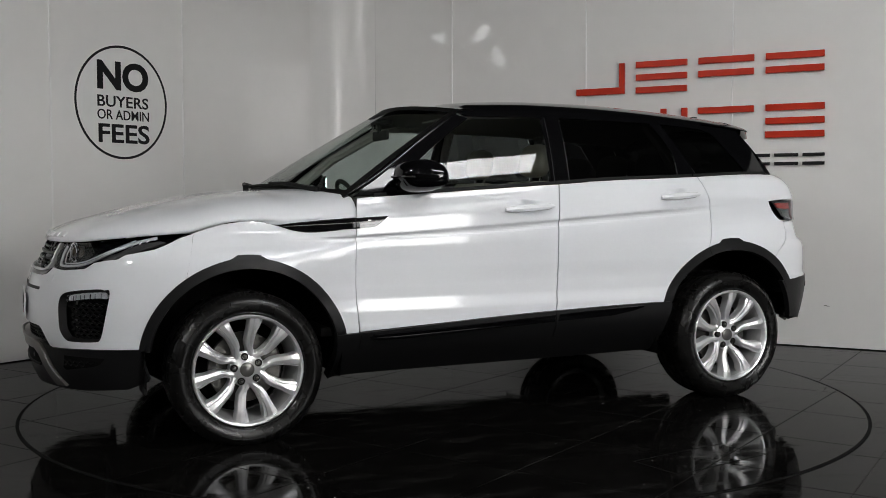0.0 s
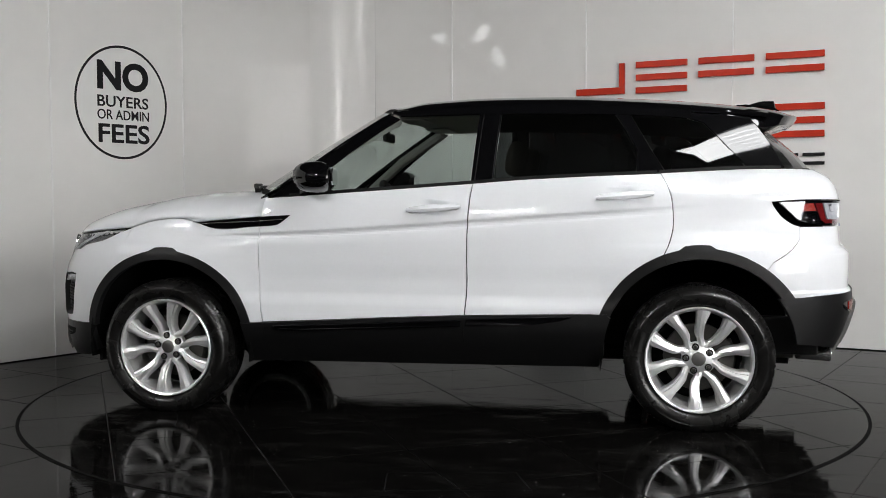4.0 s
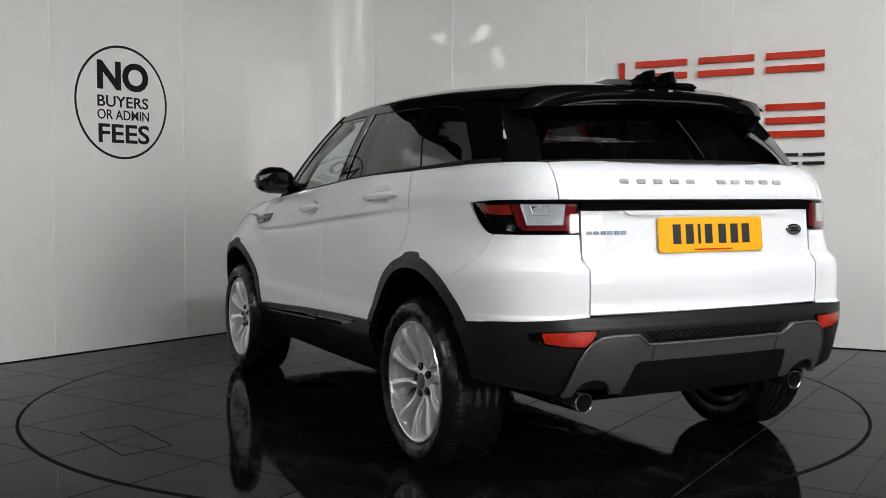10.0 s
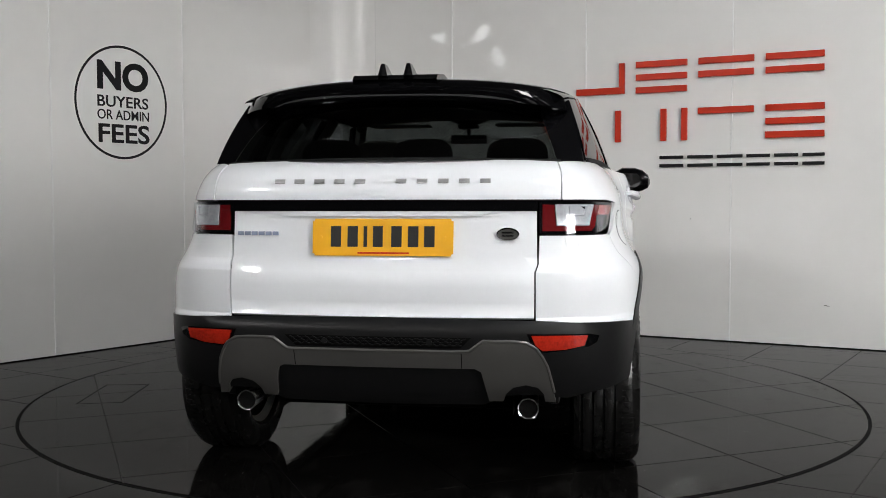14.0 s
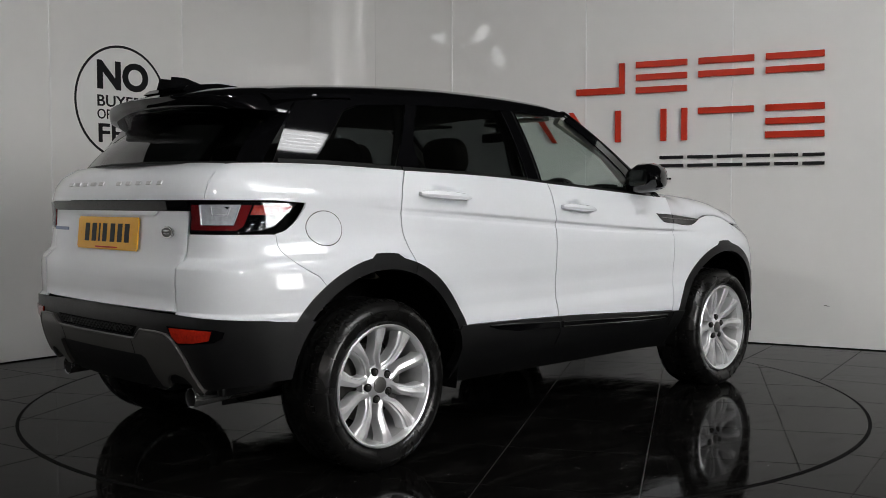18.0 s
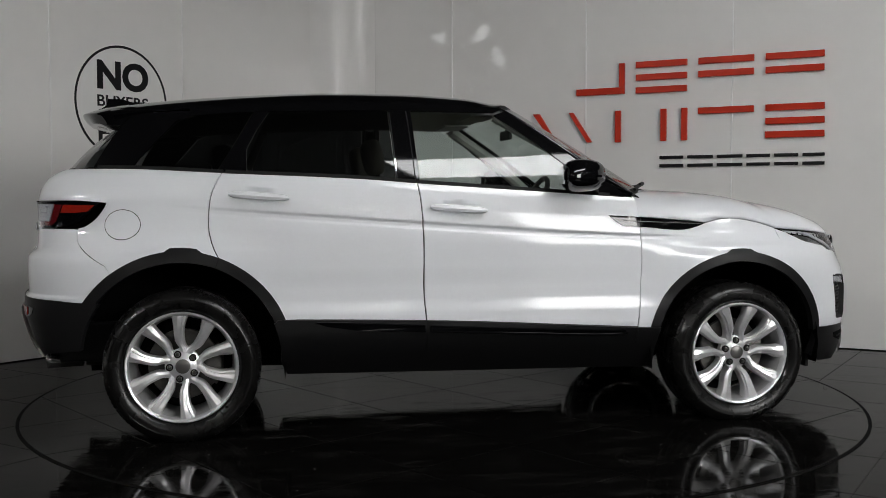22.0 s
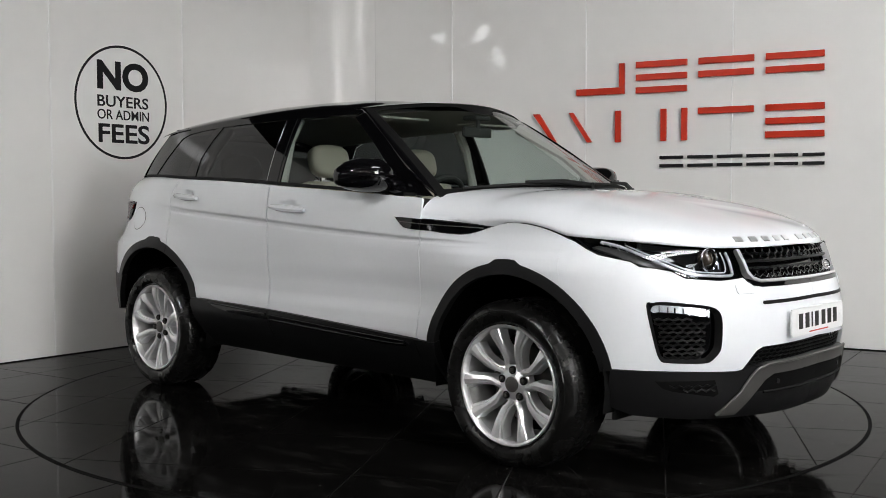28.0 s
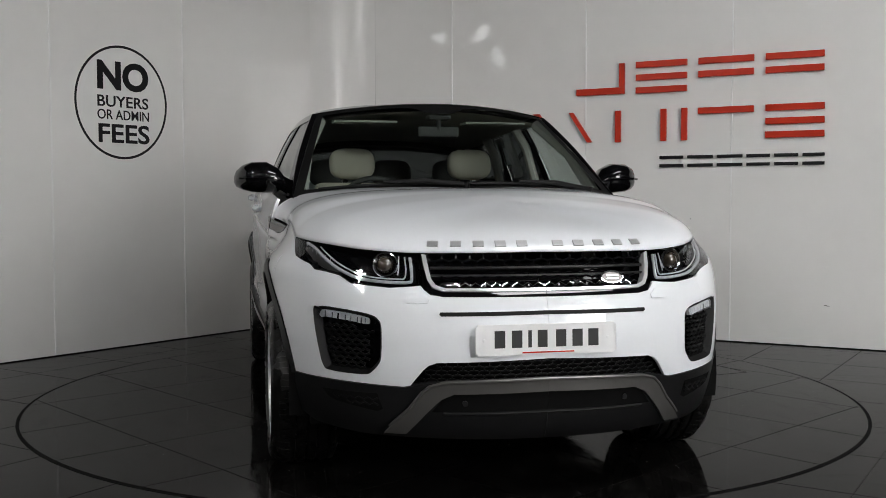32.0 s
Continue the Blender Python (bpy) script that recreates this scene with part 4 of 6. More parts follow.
for k, sg in enumerate((1, -1)):
    bm = bmesh.new()
    for run in ([(4.789, 1.066), (4.822, .993), (4.979, .993), (4.986, 1.066)], [(4.835, 1.060), (4.85, 1.028), (4.925, 1.028), (4.93, 1.060)]):
        tube(bm, [(x, y * sg, z) for x, y, z in [body(*run[0], .0035), body(*[(a + b) / 2 for a, b in zip(run[0], run[1])], .0035), body(*run[1], .0035), body(*[(a + b) / 2 for a, b in zip(run[1], run[2])], .0035), body(*run[2], .0035), body(*run[3], .0035)]], .0028, 6)
    part("chrome_line", bm, FRAME, tails[k], "bright line inside the lamp")
bp("lens", shrink(LAMP_R, .003), LENS, tails, out=.006, depth=0, gap=0)

# rear bumper, lower
_rl = [(4.515 + .05, .629), (s_x(-1.85), .641), (4.87, .650), (5.065, .657), (SEND, .665)]
car_whole("rear_lower_bumper", [B(arc(WR, .437, 172, 142, 8)) + _rl[1:] + [(SEND, .34), (5.25, .345), (5.16, .385), (5.06, .388), (4.985, .378), (4.93, .374), (4.86, .39), (s_x(-1.86), .41), (s_x(-1.825), .416)]], CLAD, "black textured rear bumper", out=.004, depth=.03)
car_whole("rear_strip", [[(5.29, .600), (SEND, .600), (SEND, .562), (5.33, .562)]], DARK, out=.006, depth=.004)
lattice("rear_strip_mesh", 5.28, 2 * SEND - 5.28, .562, .602, 24, 4, .010, MESH, in_poly([(5.29, .600), (2 * SEND - 5.29, .600), (2 * SEND - 5.33, .562), (5.33, .562)]), both=False, thick=.0035, amp=.6, cross=False)
_sk = [(.648, .368), (.634, .40), (.617, .453), (.602, .50), (.583, .535), (.560, .566), (.527, .586), (.475, .591), (.380, .591), (.360, .576), (.334, .555), (.321, .552), (0, .552), (0, .493), (.349, .493), (.372, .482), (.390, .412), (.400, .372),
       (.452, .372), (.46, .40), (.485, .425), (.53, .435), (.575, .425), (.598, .40), (.606, .372)]
car_whole("rear_skid_plate", [[(s_yr(y) if y else SEND, z) for y, z in _sk]], SATIN, "satin grey rear skid plate", out=.018, depth=.03)
bp("reflector", [(s_yr(.735), .607), (s_yr(.64), .609), (s_yr(.545), .609), (s_yr(.56), .575), (s_yr(.585), .556), (s_yr(.66), .560), (s_yr(.725), .573)], REDREFL, label="red rear reflector", out=.010, depth=.01, gap=0)
bp("reflector_bezel", [(s_yr(.775), .604), (s_yr(.74), .612), (s_yr(.53), .614), (s_yr(.56), .552), (s_yr(.60), .549), (s_yr(.74), .566), (s_yr(.768), .582)], GLOSS, out=.0065, depth=.006, gap=0)
for sg in (1, -1):
    bm = bmesh.new()
    lathe(bm, [(.030, .16), (.037, .02), (.0385, .004), (.0375, 0), (.034, .002), (.032, .03), (.030, .1)], 28, "x", (-1.972, .531 * sg, .330))
    tip = part("exhaust_tip", bm, EXHAUST, car, "chrome exhaust tip", smooth=True, at=OFF)
    bm = bmesh.new()
    lathe(bm, [(.0, .012), (.0335, .012), (.033, .03)], 28, "x", (-1.972, .531 * sg, .330))
    part("exhaust_bore", bm, DARK, tip, "dark bore")
    bm = bmesh.new()
    tube(bm, [(-1.80, .531 * sg, .330), (-1.6, .50 * sg, .33), (-1.4, .4 * sg, .33)], .03, 10)
    part("exhaust_pipe", bm, STEEL, car, at=OFF)

for sg in (1, -1):
    bm = bmesh.new()
    box(bm, -1.90, -1.58, min(sg * .60, sg * .64), max(sg * .60, sg * .64), .335, .52, .012)
    part("rear_valance", bm, CLAD, car, at=OFF)

# fuel flap, right flank: a thin disc with a joint round it
_ring = [(4.417 + .085 * math.cos(2 * math.pi * k / 40), .976 + .068 * math.sin(2 * math.pi * k / 40)) for k in range(40)]
for nm, poly, m2, o in (("fuel_flap_joint", _ring, SEAL, .0006), ("fuel_flap", shrink(_ring, .003), PAINT, .0016)):
    pts, faces, nr = skin(poly, body, grid=.012, depth=.001, out=o)
    N, i = [], 0
    for f in faces:
        N += [Vector((n.x, -n.y, n.z)) for n in nr[i:i + len(f)][::-1]]
        i += len(f)
    link_mesh(nm, [Vector((p.x, -p.y, p.z)) for p in pts], [f[::-1] for f in faces], m2, car, "round fuel flap" if nm == "fuel_flap" else "", normals=N, at=OFF)

# arch mouldings and sills
def moulding(c, r0, r1, a0, a1, bump_at, n=40):
    outer, inner = [], []
    for k in range(n + 1):
        a = a0 + (a1 - a0) * k / n
        r = r1 + .014 * (step(bump_at - 10, bump_at - 6.5, a) - step(bump_at + 6.5, bump_at + 10, a))
        outer.append((c[0] + r * math.cos(radians(a)), c[1] + r * math.sin(radians(a))))
        inner.append((c[0] + r0 * math.cos(radians(a)), c[1] + r0 * math.sin(radians(a))))
    return B(outer + inner[::-1])


bp("front_arch_moulding", moulding(WF, .424, RF + .004, 9.5, 167.5, 90), CLAD, label="black front wheel arch moulding", out=.006, depth=.03, gap=0, grid=.04)
bp("rear_arch_moulding", moulding(WR, .449, RR + .004, 19.5, 150, 88), CLAD, label="black rear wheel arch moulding", out=.005, depth=.03, gap=0, grid=.04)
bp("sill", B(sill_run(-.90, .905) + arc(WF, .420, 165, 195, 5) + [(.9, .262), (-.86, .285)] + arc(WR, .444, -2, 22, 5)), CLAD, label="black plastic sill", out=.012, depth=.04, gap=0)
bp("sill_insert", B([(.745, .455), (.76, .449), (.74, .440), (.60, .438), (-.205, .478), (-.21, .505), (.4, .470)]), GLOSS, label="gloss black sill insert", out=.017, depth=.01, gap=0)
bp("sill_insert", B([(-.235, .507), (-.23, .480), (-.55, .492), (-.68, .510), (-.74, .530), (-.6, .526)]), GLOSS, label="gloss black sill insert", out=.017, depth=.01, gap=0)
for sg in (1, -1):
    for run in ([(.745, .455), (.4, .470), (.1, .487), (-.208, .503)], [(.73, .441), (.60, .4395), (.2, .459), (-.205, .479)], [(-.235, .506), (-.4, .515), (-.6, .525), (-.73, .529)]):
        bm = bmesh.new()
        pts = [body(s_x(x), z, .0185) for x, z in curve_through(run, 3)]
        tube(bm, [(x, y * sg, z) for x, y, z in pts], .0045, 8)
        part("sill_insert_edge", bm, GLOSS, car, smooth=True, at=OFF)
for x, z0, z1 in ((-.218, .40, .522), (.805, .40, .47)):
    bp("sill_joint", B([(x - .002, z0), (x + .002, z0), (x + .002, z1), (x - .002, z1)]), SEAL, out=.0185, depth=.003, gap=0)

# the door's cut runs on across the arch moulding
bp("arch_joint", B([(WR[0] + q * math.cos(radians(_a0 + d)), WR[1] + q * math.sin(radians(_a0 + d))) for q, d in ((.450, .25), (.450, -.25), (.497, -.25), (.497, .25))]), SEAL, out=.0065, depth=.003, gap=0)

# side vents
VENT = curve_through([(1.178, .970), (1.10, .978), (.95, .990), (.821, 1.001), (.74, 1.007), (.657, 1.010)], 3) + curve_through([(.657, 1.010), (.68, .990), (.71, .968), (.735, .957), (.80, .951), (.9, .945), (1.03, .937), (1.08, .940), (1.13, .952), (1.178, .970)], 3)[1:-1]
vents = bp("side_vent", B(VENT), GLOSS, label="gloss black side vent blade", out=.004, depth=.01, gap=.002)
# raised grey strip that draws the highlight line along the gloss blade
bp("vent_highlight", B([(1.15, .965), (.83, .9795), (.70, .989), (.70, .9865), (.83, .9765), (1.14, .9625)]), SATIN, vents, out=.007, depth=.004, gap=0)
bp("vent_joint", B([(.8185, .952), (.8225, .952), (.8225, 1.0), (.8185, 1.0)]), SEAL, vents, out=.0055, depth=.003, gap=0)

# dark inner shell behind the panels
for poly in ([(0, .28), (s_x(1.84), .28), (s_x(1.84), .86), (.5, .86), (0, .86)], B([(.84, .29), (-.82, .29), (-.82, 1.02), (.84, 1.02)]), B([(1.84, .845), (.84, .845), (.84, .92), (1.6, .92)]),
             B([(-.82, .90), (-1.86, .90), (-1.86, 1.15), (-.82, 1.15)]), [(s_x(-1.86), .42), (SEND, .40), (SEND, 1.15), (s_x(-1.86), 1.15)]):
    bp("inner_shell", poly, DARK, out=-.07, depth=0, grid=.12, gap=0)
for c, r in ((WF, .443), (WR, .468)):
    for sg in (1, -1):
        rows = [[(c[0] + r * math.cos(radians(a)), sg * y, c[1] + r * math.sin(radians(a))) for y in (.45, .70, .88)] for a in range(-12, 193 if c is WF else 165, 12)]
        v, f = sheet(rows)
        link_mesh("wheel_liner", v, f, DARK, car, at=OFF)
        bm = bmesh.new()
        vs = [bm.verts.new((c[0] + r * math.cos(radians(a)), sg * .46, c[1] + r * math.sin(radians(a)))) for a in range(-12, 193, 12)]
        bm.faces.new(vs)
        part("liner_back", bm, DARK, car, at=OFF)
bm = bmesh.new()
box(bm, -1.72, 1.85, -.5, .5, .27, .32, .02)
box(bm, -.86, .86, -.74, .74, .27, .31, .02)
part("underbody", bm, DARK, car, at=OFF)

# ---- bonnet ----
WS_BASE = lambda y: (1.12 - .566 * y * y + .2 * y ** 4, 1.123 - .027 * (y / .78) ** 2)
WS_TOP = lambda y: (.33 - .416 * y * y, 1.588 - .048 * (y / .62) ** 2)
HOOD_CUT = spline([(0, .897), (.47, .895), (.723, .905), (.876, .917), (1.11, .933), (1.243, .942)])
HOOD_SIDE = spline([(.78, 1.005), (.82, 1.003), (.9, .998), (1.0, .990), (1.1, .981), (1.18, .973), (1.264, .990), (1.345, .990), (1.453, .974), (1.562, .942)])
S_HOOD = s_x(.812)


def hood_edge(s):
    x = body(s, .95)[0]
    z = HOOD_CUT(s) if s < s_x(1.562) else HOOD_SIDE(x)
    return Vector(body(s, z, .001)), z


HOOD_Z = spline([(.85, 1.160), (1.0, 1.150), (1.17, 1.136), (1.3, 1.127), (1.45, 1.106), (1.56, 1.085), (1.68, 1.057), (1.79, 1.033), (1.91, 1.006), (2.03, .976), (2.12, .95)])


def make_hood():
    rows = []
    m = 84
    for k in range(m + 1):
        s = S_HOOD * k / m
        q = step(0, 1, k / m)
        e, z = hood_edge(s)
        xa = 1.72 + (1.165 - 1.72) * step(0, 1, k / m)
        a = Vector((xa, 0, HOOD_Z(xa)))
        n = (Vector(body(s, z, .1)) - Vector(body(s, z, 0))).normalized()
        flat = Vector((e.x - a.x, e.y, 0))
        L = flat.length
        slope = (HOOD_Z(xa + .02) - HOOD_Z(xa - .02)) / .04
        d = flat / L
        h1 = a + Vector((d.x, d.y, slope * d.x)) * L * (.67 + .08 * q)
        rise = max(.02, (a.z + slope * flat.x * .6 - e.z))
        h2 = e + Vector((-n.x * .3, -n.y * .3, 1)) * min(.105 + .01 * q, rise * (.66 + .16 * q))
        rows.append([((1 - v) ** 3 * a + 3 * v * (1 - v) ** 2 * h1 + 3 * v * v * (1 - v) * h2 + v ** 3 * e) for v in [i / 22 for i in range(23)]] + [e - n * .015 + Vector((0, 0, -.001))])
        if k == 0:
            rows[0] = [Vector((p.x, 0, p.z)) for p in rows[0]]
    # the rear edge follows the foot of the windscreen
    for k, row in enumerate(rows):
        w = step(.72, 1, k / m)
        for p in row[:-1]:
            x = max(1.165 - .566 * min(p.y, .8) ** 2, .812)
            if x < p.x:
                p.z += (p.x - x) * .12 * w
                p.x += (x - p.x) * w
    verts, faces = sheet(rows)
    k = len(verts)
    v2, f2 = mirrored(verts, faces)
    ob = link_mesh("bonnet", verts + [Vector(v) for v in v2], [f[::-1] for f in faces] + [tuple(i + k for i in f[::-1]) for f in f2], PAINT, car, "white clamshell bonnet", at=OFF)
    bm = bmesh.new()
    bm.from_mesh(ob.data)
    bmesh.ops.remove_doubles(bm, verts=bm.verts[:], dist=.0004)
    bmesh.ops.recalc_face_normals(bm, faces=bm.faces[:])
    bm.to_mesh(ob.data)
    bm.free()
    ob.data.shade_smooth()
    return ob


bonnet = make_hood()
_bvh = BVHTree.FromPolygons([v.co.copy() for v in bonnet.data.vertices], [tuple(f.vertices) for f in bonnet.data.polygons])
for k in range(10):
    y = -.385 + .77 * (k + (.7 if k > 4 else 0)) / 9.7
    p, n = _bvh.ray_cast(Vector((3, y, .926)), Vector((-1, 0, 0)))[:2]
    bm = bmesh.new()
    box(bm, -.020, .020, -.013, .013, -.003, .003, .0015)
    n = n if n.x > 0 else -n
    u = Vector((0, 0, 1)).cross(n).normalized()
    q = Matrix((u, n.cross(u), n)).transposed().to_4x4()
    q.translation = p + n * .002 + Vector(OFF)
    part("letter_bar", bm, LETTER, car, "silver badge bar").matrix_basis = q

# ---- greenhouse ----
YB = spline([(-1.95, .655), (-1.75, .722), (-1.6, .757), (-1.3, .805), (-.9, .835), (-.3, .845), (.2, .838), (.5, .824), (.776, .795), (.9, .768)])


def glass_side(x, z, out=0.0):
    d = max(z - belt(x), -.05)
    return (x, YB(x) - .33 * d - .40 * d * d + out, z)


ROOF_S = spline([(-1.75, 1.455), (-1.6, 1.483), (-1.27, 1.508), (-.84, 1.533), (-.3, 1.547), (.15, 1.537), (.25, 1.52)])
ROOF_C = spline([(-1.75, 1.545), (-1.6, 1.563), (-1.4, 1.588), (-1.0, 1.619), (-.6, 1.636), (-.3, 1.636), (0, 1.621), (.2, 1.600), (.3, 1.588)])


def screen(u, w, out=0.0):
    """Windscreen, u across and w up."""
    yb, yt = .798 * u, .622 * u
    (xb, zb), (xt, zt) = WS_BASE(yb), WS_TOP(yt)
    bow = .008 * 4 * w * (1 - w)
    return (xb + (xt - xb) * w + bow * .55 + out * .55, yb + (yt - yb) * w, zb + (zt - zb) * w + bow * .8 + out * .8)


def side_fn(a, b):
    return glass_side(-a, b)


def gp(name, pts, material, parent=None, label="", **kw):
    kw.setdefault("gap", .0015)
    kw.setdefault("depth", .008)
    return panel(name, [(-x, z) for x, z in pts], side_fn, material, parent or car, label, at=None if parent else OFF, **kw)


def on_belt(x0, x1, d, n=8):
    return [(x0 + (x1 - x0) * k / n, belt(x0 + (x1 - x0) * k / n) + d) for k in range(n + 1)]


DLO_TOP = spline([(-1.36, 1.45), (-1.274, 1.475), (-.839, 1.502), (-.3, 1.512), (.148, 1.511), (.20, 1.497)])


def top_run(x0, x1, n=8):
    return [(x0 + (x1 - x0) * k / n, DLO_TOP(x0 + (x1 - x0) * k / n)) for k in range(n + 1)]


# glass, then pillars and frames
gp("door_glass", on_belt(.595, -.24, .012) + top_run(-.262, .10) + [(.145, 1.493), (.255, 1.425), (.385, 1.33), (.515, 1.225)], GLASS, front_doors, "clear front side window", out=-.004, depth=0)
gp("door_glass", on_belt(-.353, -1.034, .012) + [(-1.036, 1.24), (-1.035, 1.321), (-.985, 1.42)] + top_run(-.932, -.375), PRIVACY, rear_doors, "dark privacy glass", out=-.004, depth=0)
gp("quarter_glass", on_belt(-1.166, -1.55, .012) + [(-1.46, 1.33), (-1.35, 1.45)] + top_run(-1.274, -1.004) + [(-1.09, 1.345)], PRIVACY, quarters, "dark privacy glass", out=-.004, depth=0)
gp("b_pillar_panel", on_belt(-.24, -.353, .004) + top_run(-.375, -.262), GLOSS, label="gloss black door pillar")
gp("c_pillar_panel", on_belt(-1.034, -1.166, .004) + [(-1.09, 1.345)] + top_run(-1.004, -.932) + [(-.985, 1.42), (-1.035, 1.321), (-1.036, 1.24)], GLOSS, label="gloss black door pillar")
gp("door_seam", [(-.258, belt(-.258)), (-.2625, belt(-.262)), (-.288, 1.51), (-.2835, 1.51)], SEAL, out=.0015, depth=.004, gap=0)
gp("pillar_line", [(-.345, belt(-.345) + .012), (-.350, belt(-.35) + .012), (-.371, 1.503), (-.366, 1.503)], CHROME, out=.0015, depth=.004, gap=0)
gp("d_pillar_panel", on_belt(-1.55, -1.72, .004) + [(-1.66, 1.34), (-1.60, 1.43), (-1.56, 1.475)] + [(-1.44, 1.492), (-1.36, 1.497), (-1.29, 1.500), (-1.274, 1.475), (-1.35, 1.45), (-1.46, 1.33)], GLOSS, label="gloss black rear pillar")
_hdr = [(x, ROOF_S(x) + .002) for x in [.20 - 1.5 * k / 16 for k in range(17)]]
gp("roof_side_rail", _hdr + top_run(-1.274, .15, 14), GLOSS, label="gloss black roof rail trim", gap=0)
for who, run in ((front_doors, on_belt(.70, -.256, .0)), (rear_doors, on_belt(-.264, -1.13, .0)), (quarters, on_belt(-1.14, -1.70, 0))):
    gp("waist_seal", run + [(x, z + .014) for x, z in run[::-1]], SEAL, who, out=.003, depth=.01, gap=0)
# front frame of the door glass, with the small sail panel behind the mirror
gp("sail_panel", [(.80, 1.098)] + on_belt(.78, .595, .004, 4) + [(.595, 1.118), (.515, 1.225), (.385, 1.33), (.255, 1.425), (.145, 1.497), (.21, 1.52), (.33, 1.44), (.46, 1.352), (.60, 1.25)], GLOSS, label="black front door frame")


def pillar(name, curve_a, curve_b, bulge, material, label, n=20, m=6):
    """A rounded post between two edge curves, both sides."""
    rows = []
    for k in range(n + 1):
        a, b = Vector(curve_a(k / n)), Vector(curve_b(k / n))
        mid = Vector((.5, .8, .3))
        rows.append([a.lerp(b, i / m) + mid.normalized() * bulge * 4 * (i / m) * (1 - i / m) for i in range(m + 1)])
    v, f = sheet(rows)
    v2, f2 = mirrored(v, f)
    a = link_mesh(name, v, f, material, car, label, at=OFF)
    b = link_mesh(name, v2, f2, material, car, label, at=OFF)
    for o in (a, b):
        bm = bmesh.new()
        bm.from_mesh(o.data)
        bmesh.ops.recalc_face_normals(bm, faces=bm.faces[:])
        bm.to_mesh(o.data)
        bm.free()
    return a, b


_fx_edge = spline([(0, .85), (.15, .725), (.35, .57), (.55, .44), (.75, .315), (.9, .225), (1, .17)])
_fz_edge = spline([(0, 1.085), (.15, 1.155), (.35, 1.265), (.55, 1.365), (.75, 1.45), (.9, 1.508), (1, 1.535)])
pillar("windscreen_pillar", lambda t: screen(1, t, .004), lambda t: glass_side(_fx_edge(t), _fz_edge(t), .004), .012, GLOSS, "gloss black windscreen pillar")


def make_windscreen():
    n, m = 28, 16
    verts, faces = sheet([[Vector(screen(-1 + 2 * i / n, j / m)) for j in range(m + 1)] for i in range(n + 1)])
    link_mesh("windscreen", verts, [f[::-1] for f in faces], GLASS, car, "clear raked windscreen", at=OFF)
    # black band round the glass
    bm = bmesh.new()
    def band(fa, fb, k=28):
        a = [bm.verts.new(fa(i / k)) for i in range(k + 1)]
        b = [bm.verts.new(fb(i / k)) for i in range(k + 1)]
        for i in range(k):
            bm.faces.new((a[i], a[i + 1], b[i + 1], b[i]))
    band(lambda t: screen(-1 + 2 * t, 0, .002), lambda t: screen(-1 + 2 * t, .07, .002))
    band(lambda t: screen(-1 + 2 * t, .962 - .09 * math.exp(-((t - .5) / .09) ** 4), .002), lambda t: screen(-1 + 2 * t, 1.0, .002))
    band(lambda t: screen(-1, t, .0022), lambda t: screen(-.945, t, .0022))
    band(lambda t: screen(1, t, .0022), lambda t: screen(.945, t, .0022))
    part("windscreen_band", bm, SEAL, car, at=OFF)


make_windscreen()


def roof_point(x, v, drop=0.0):
    """Roof skin: v from -1 to 1 across."""
    ye = glass_side(x, ROOF_S(x))[1] - drop * .5
    zs, zc = ROOF_S(x) - drop, ROOF_C(x) - drop
    return Vector((x, ye * v, zs + (zc - zs) * (1 - abs(v) ** 2.4) ** .62))


def make_roof():
    n, m = 44, 34
    rows = []
    for i in range(n + 1):
        row = []
        for j in range(m + 1):
            v = math.sin((-1 + 2 * j / m) * math.pi / 2)
            x1 = WS_TOP(.62 * v)[0]
            x = x1 + (-1.66 - x1) * i / n
            p = roof_point(min(x, .25), v)
            if i == 0:
                p = Vector((x1, .628 * v, WS_TOP(.622 * v)[1] + .006))
            elif x > .05:
                w = step(.05, x1 + .001, x)
                p = Vector((x, p.y * (1 - w) + .628 * v * w, p.z * (1 - w) + (WS_TOP(.622 * v)[1] + .006) * w))
            row.append(p)
        rows.append(row)
    verts, faces = sheet(rows)
    ob = link_mesh("roof", verts, faces, GLOSS, car, "gloss black contrast roof", at=OFF)
    v2 = [v - Vector((0, 0, .04)) for v in verts]
    link_mesh("headlining", [Vector((v.x, v.y * .96, v.z)) for v in v2], [f[::-1] for f in faces], HEADLINER, car, "grey headlining", at=OFF)
    return ob


make_roof()

# rear window and its corner posts
RG_TOP = lambda y: (-1.655 + .20 * y * y, 1.475 - .06 * (y / .6) ** 2)
RG_BASE = lambda y: (-1.928 + .27 * y * y, 1.230 - .008 * (y / .7) ** 2)


def backlight(u, w, out=0.0):
    yb, yt = .695 * u, .60 * u
    (xb, zb), (xt, zt) = RG_BASE(yb), RG_TOP(yt)
    bow = .018 * 4 * w * (1 - w) + out
    return (xb + (xt - xb) * w - bow * .75, yb + (yt - yb) * w, zb + (zt - zb) * w + bow * .65)


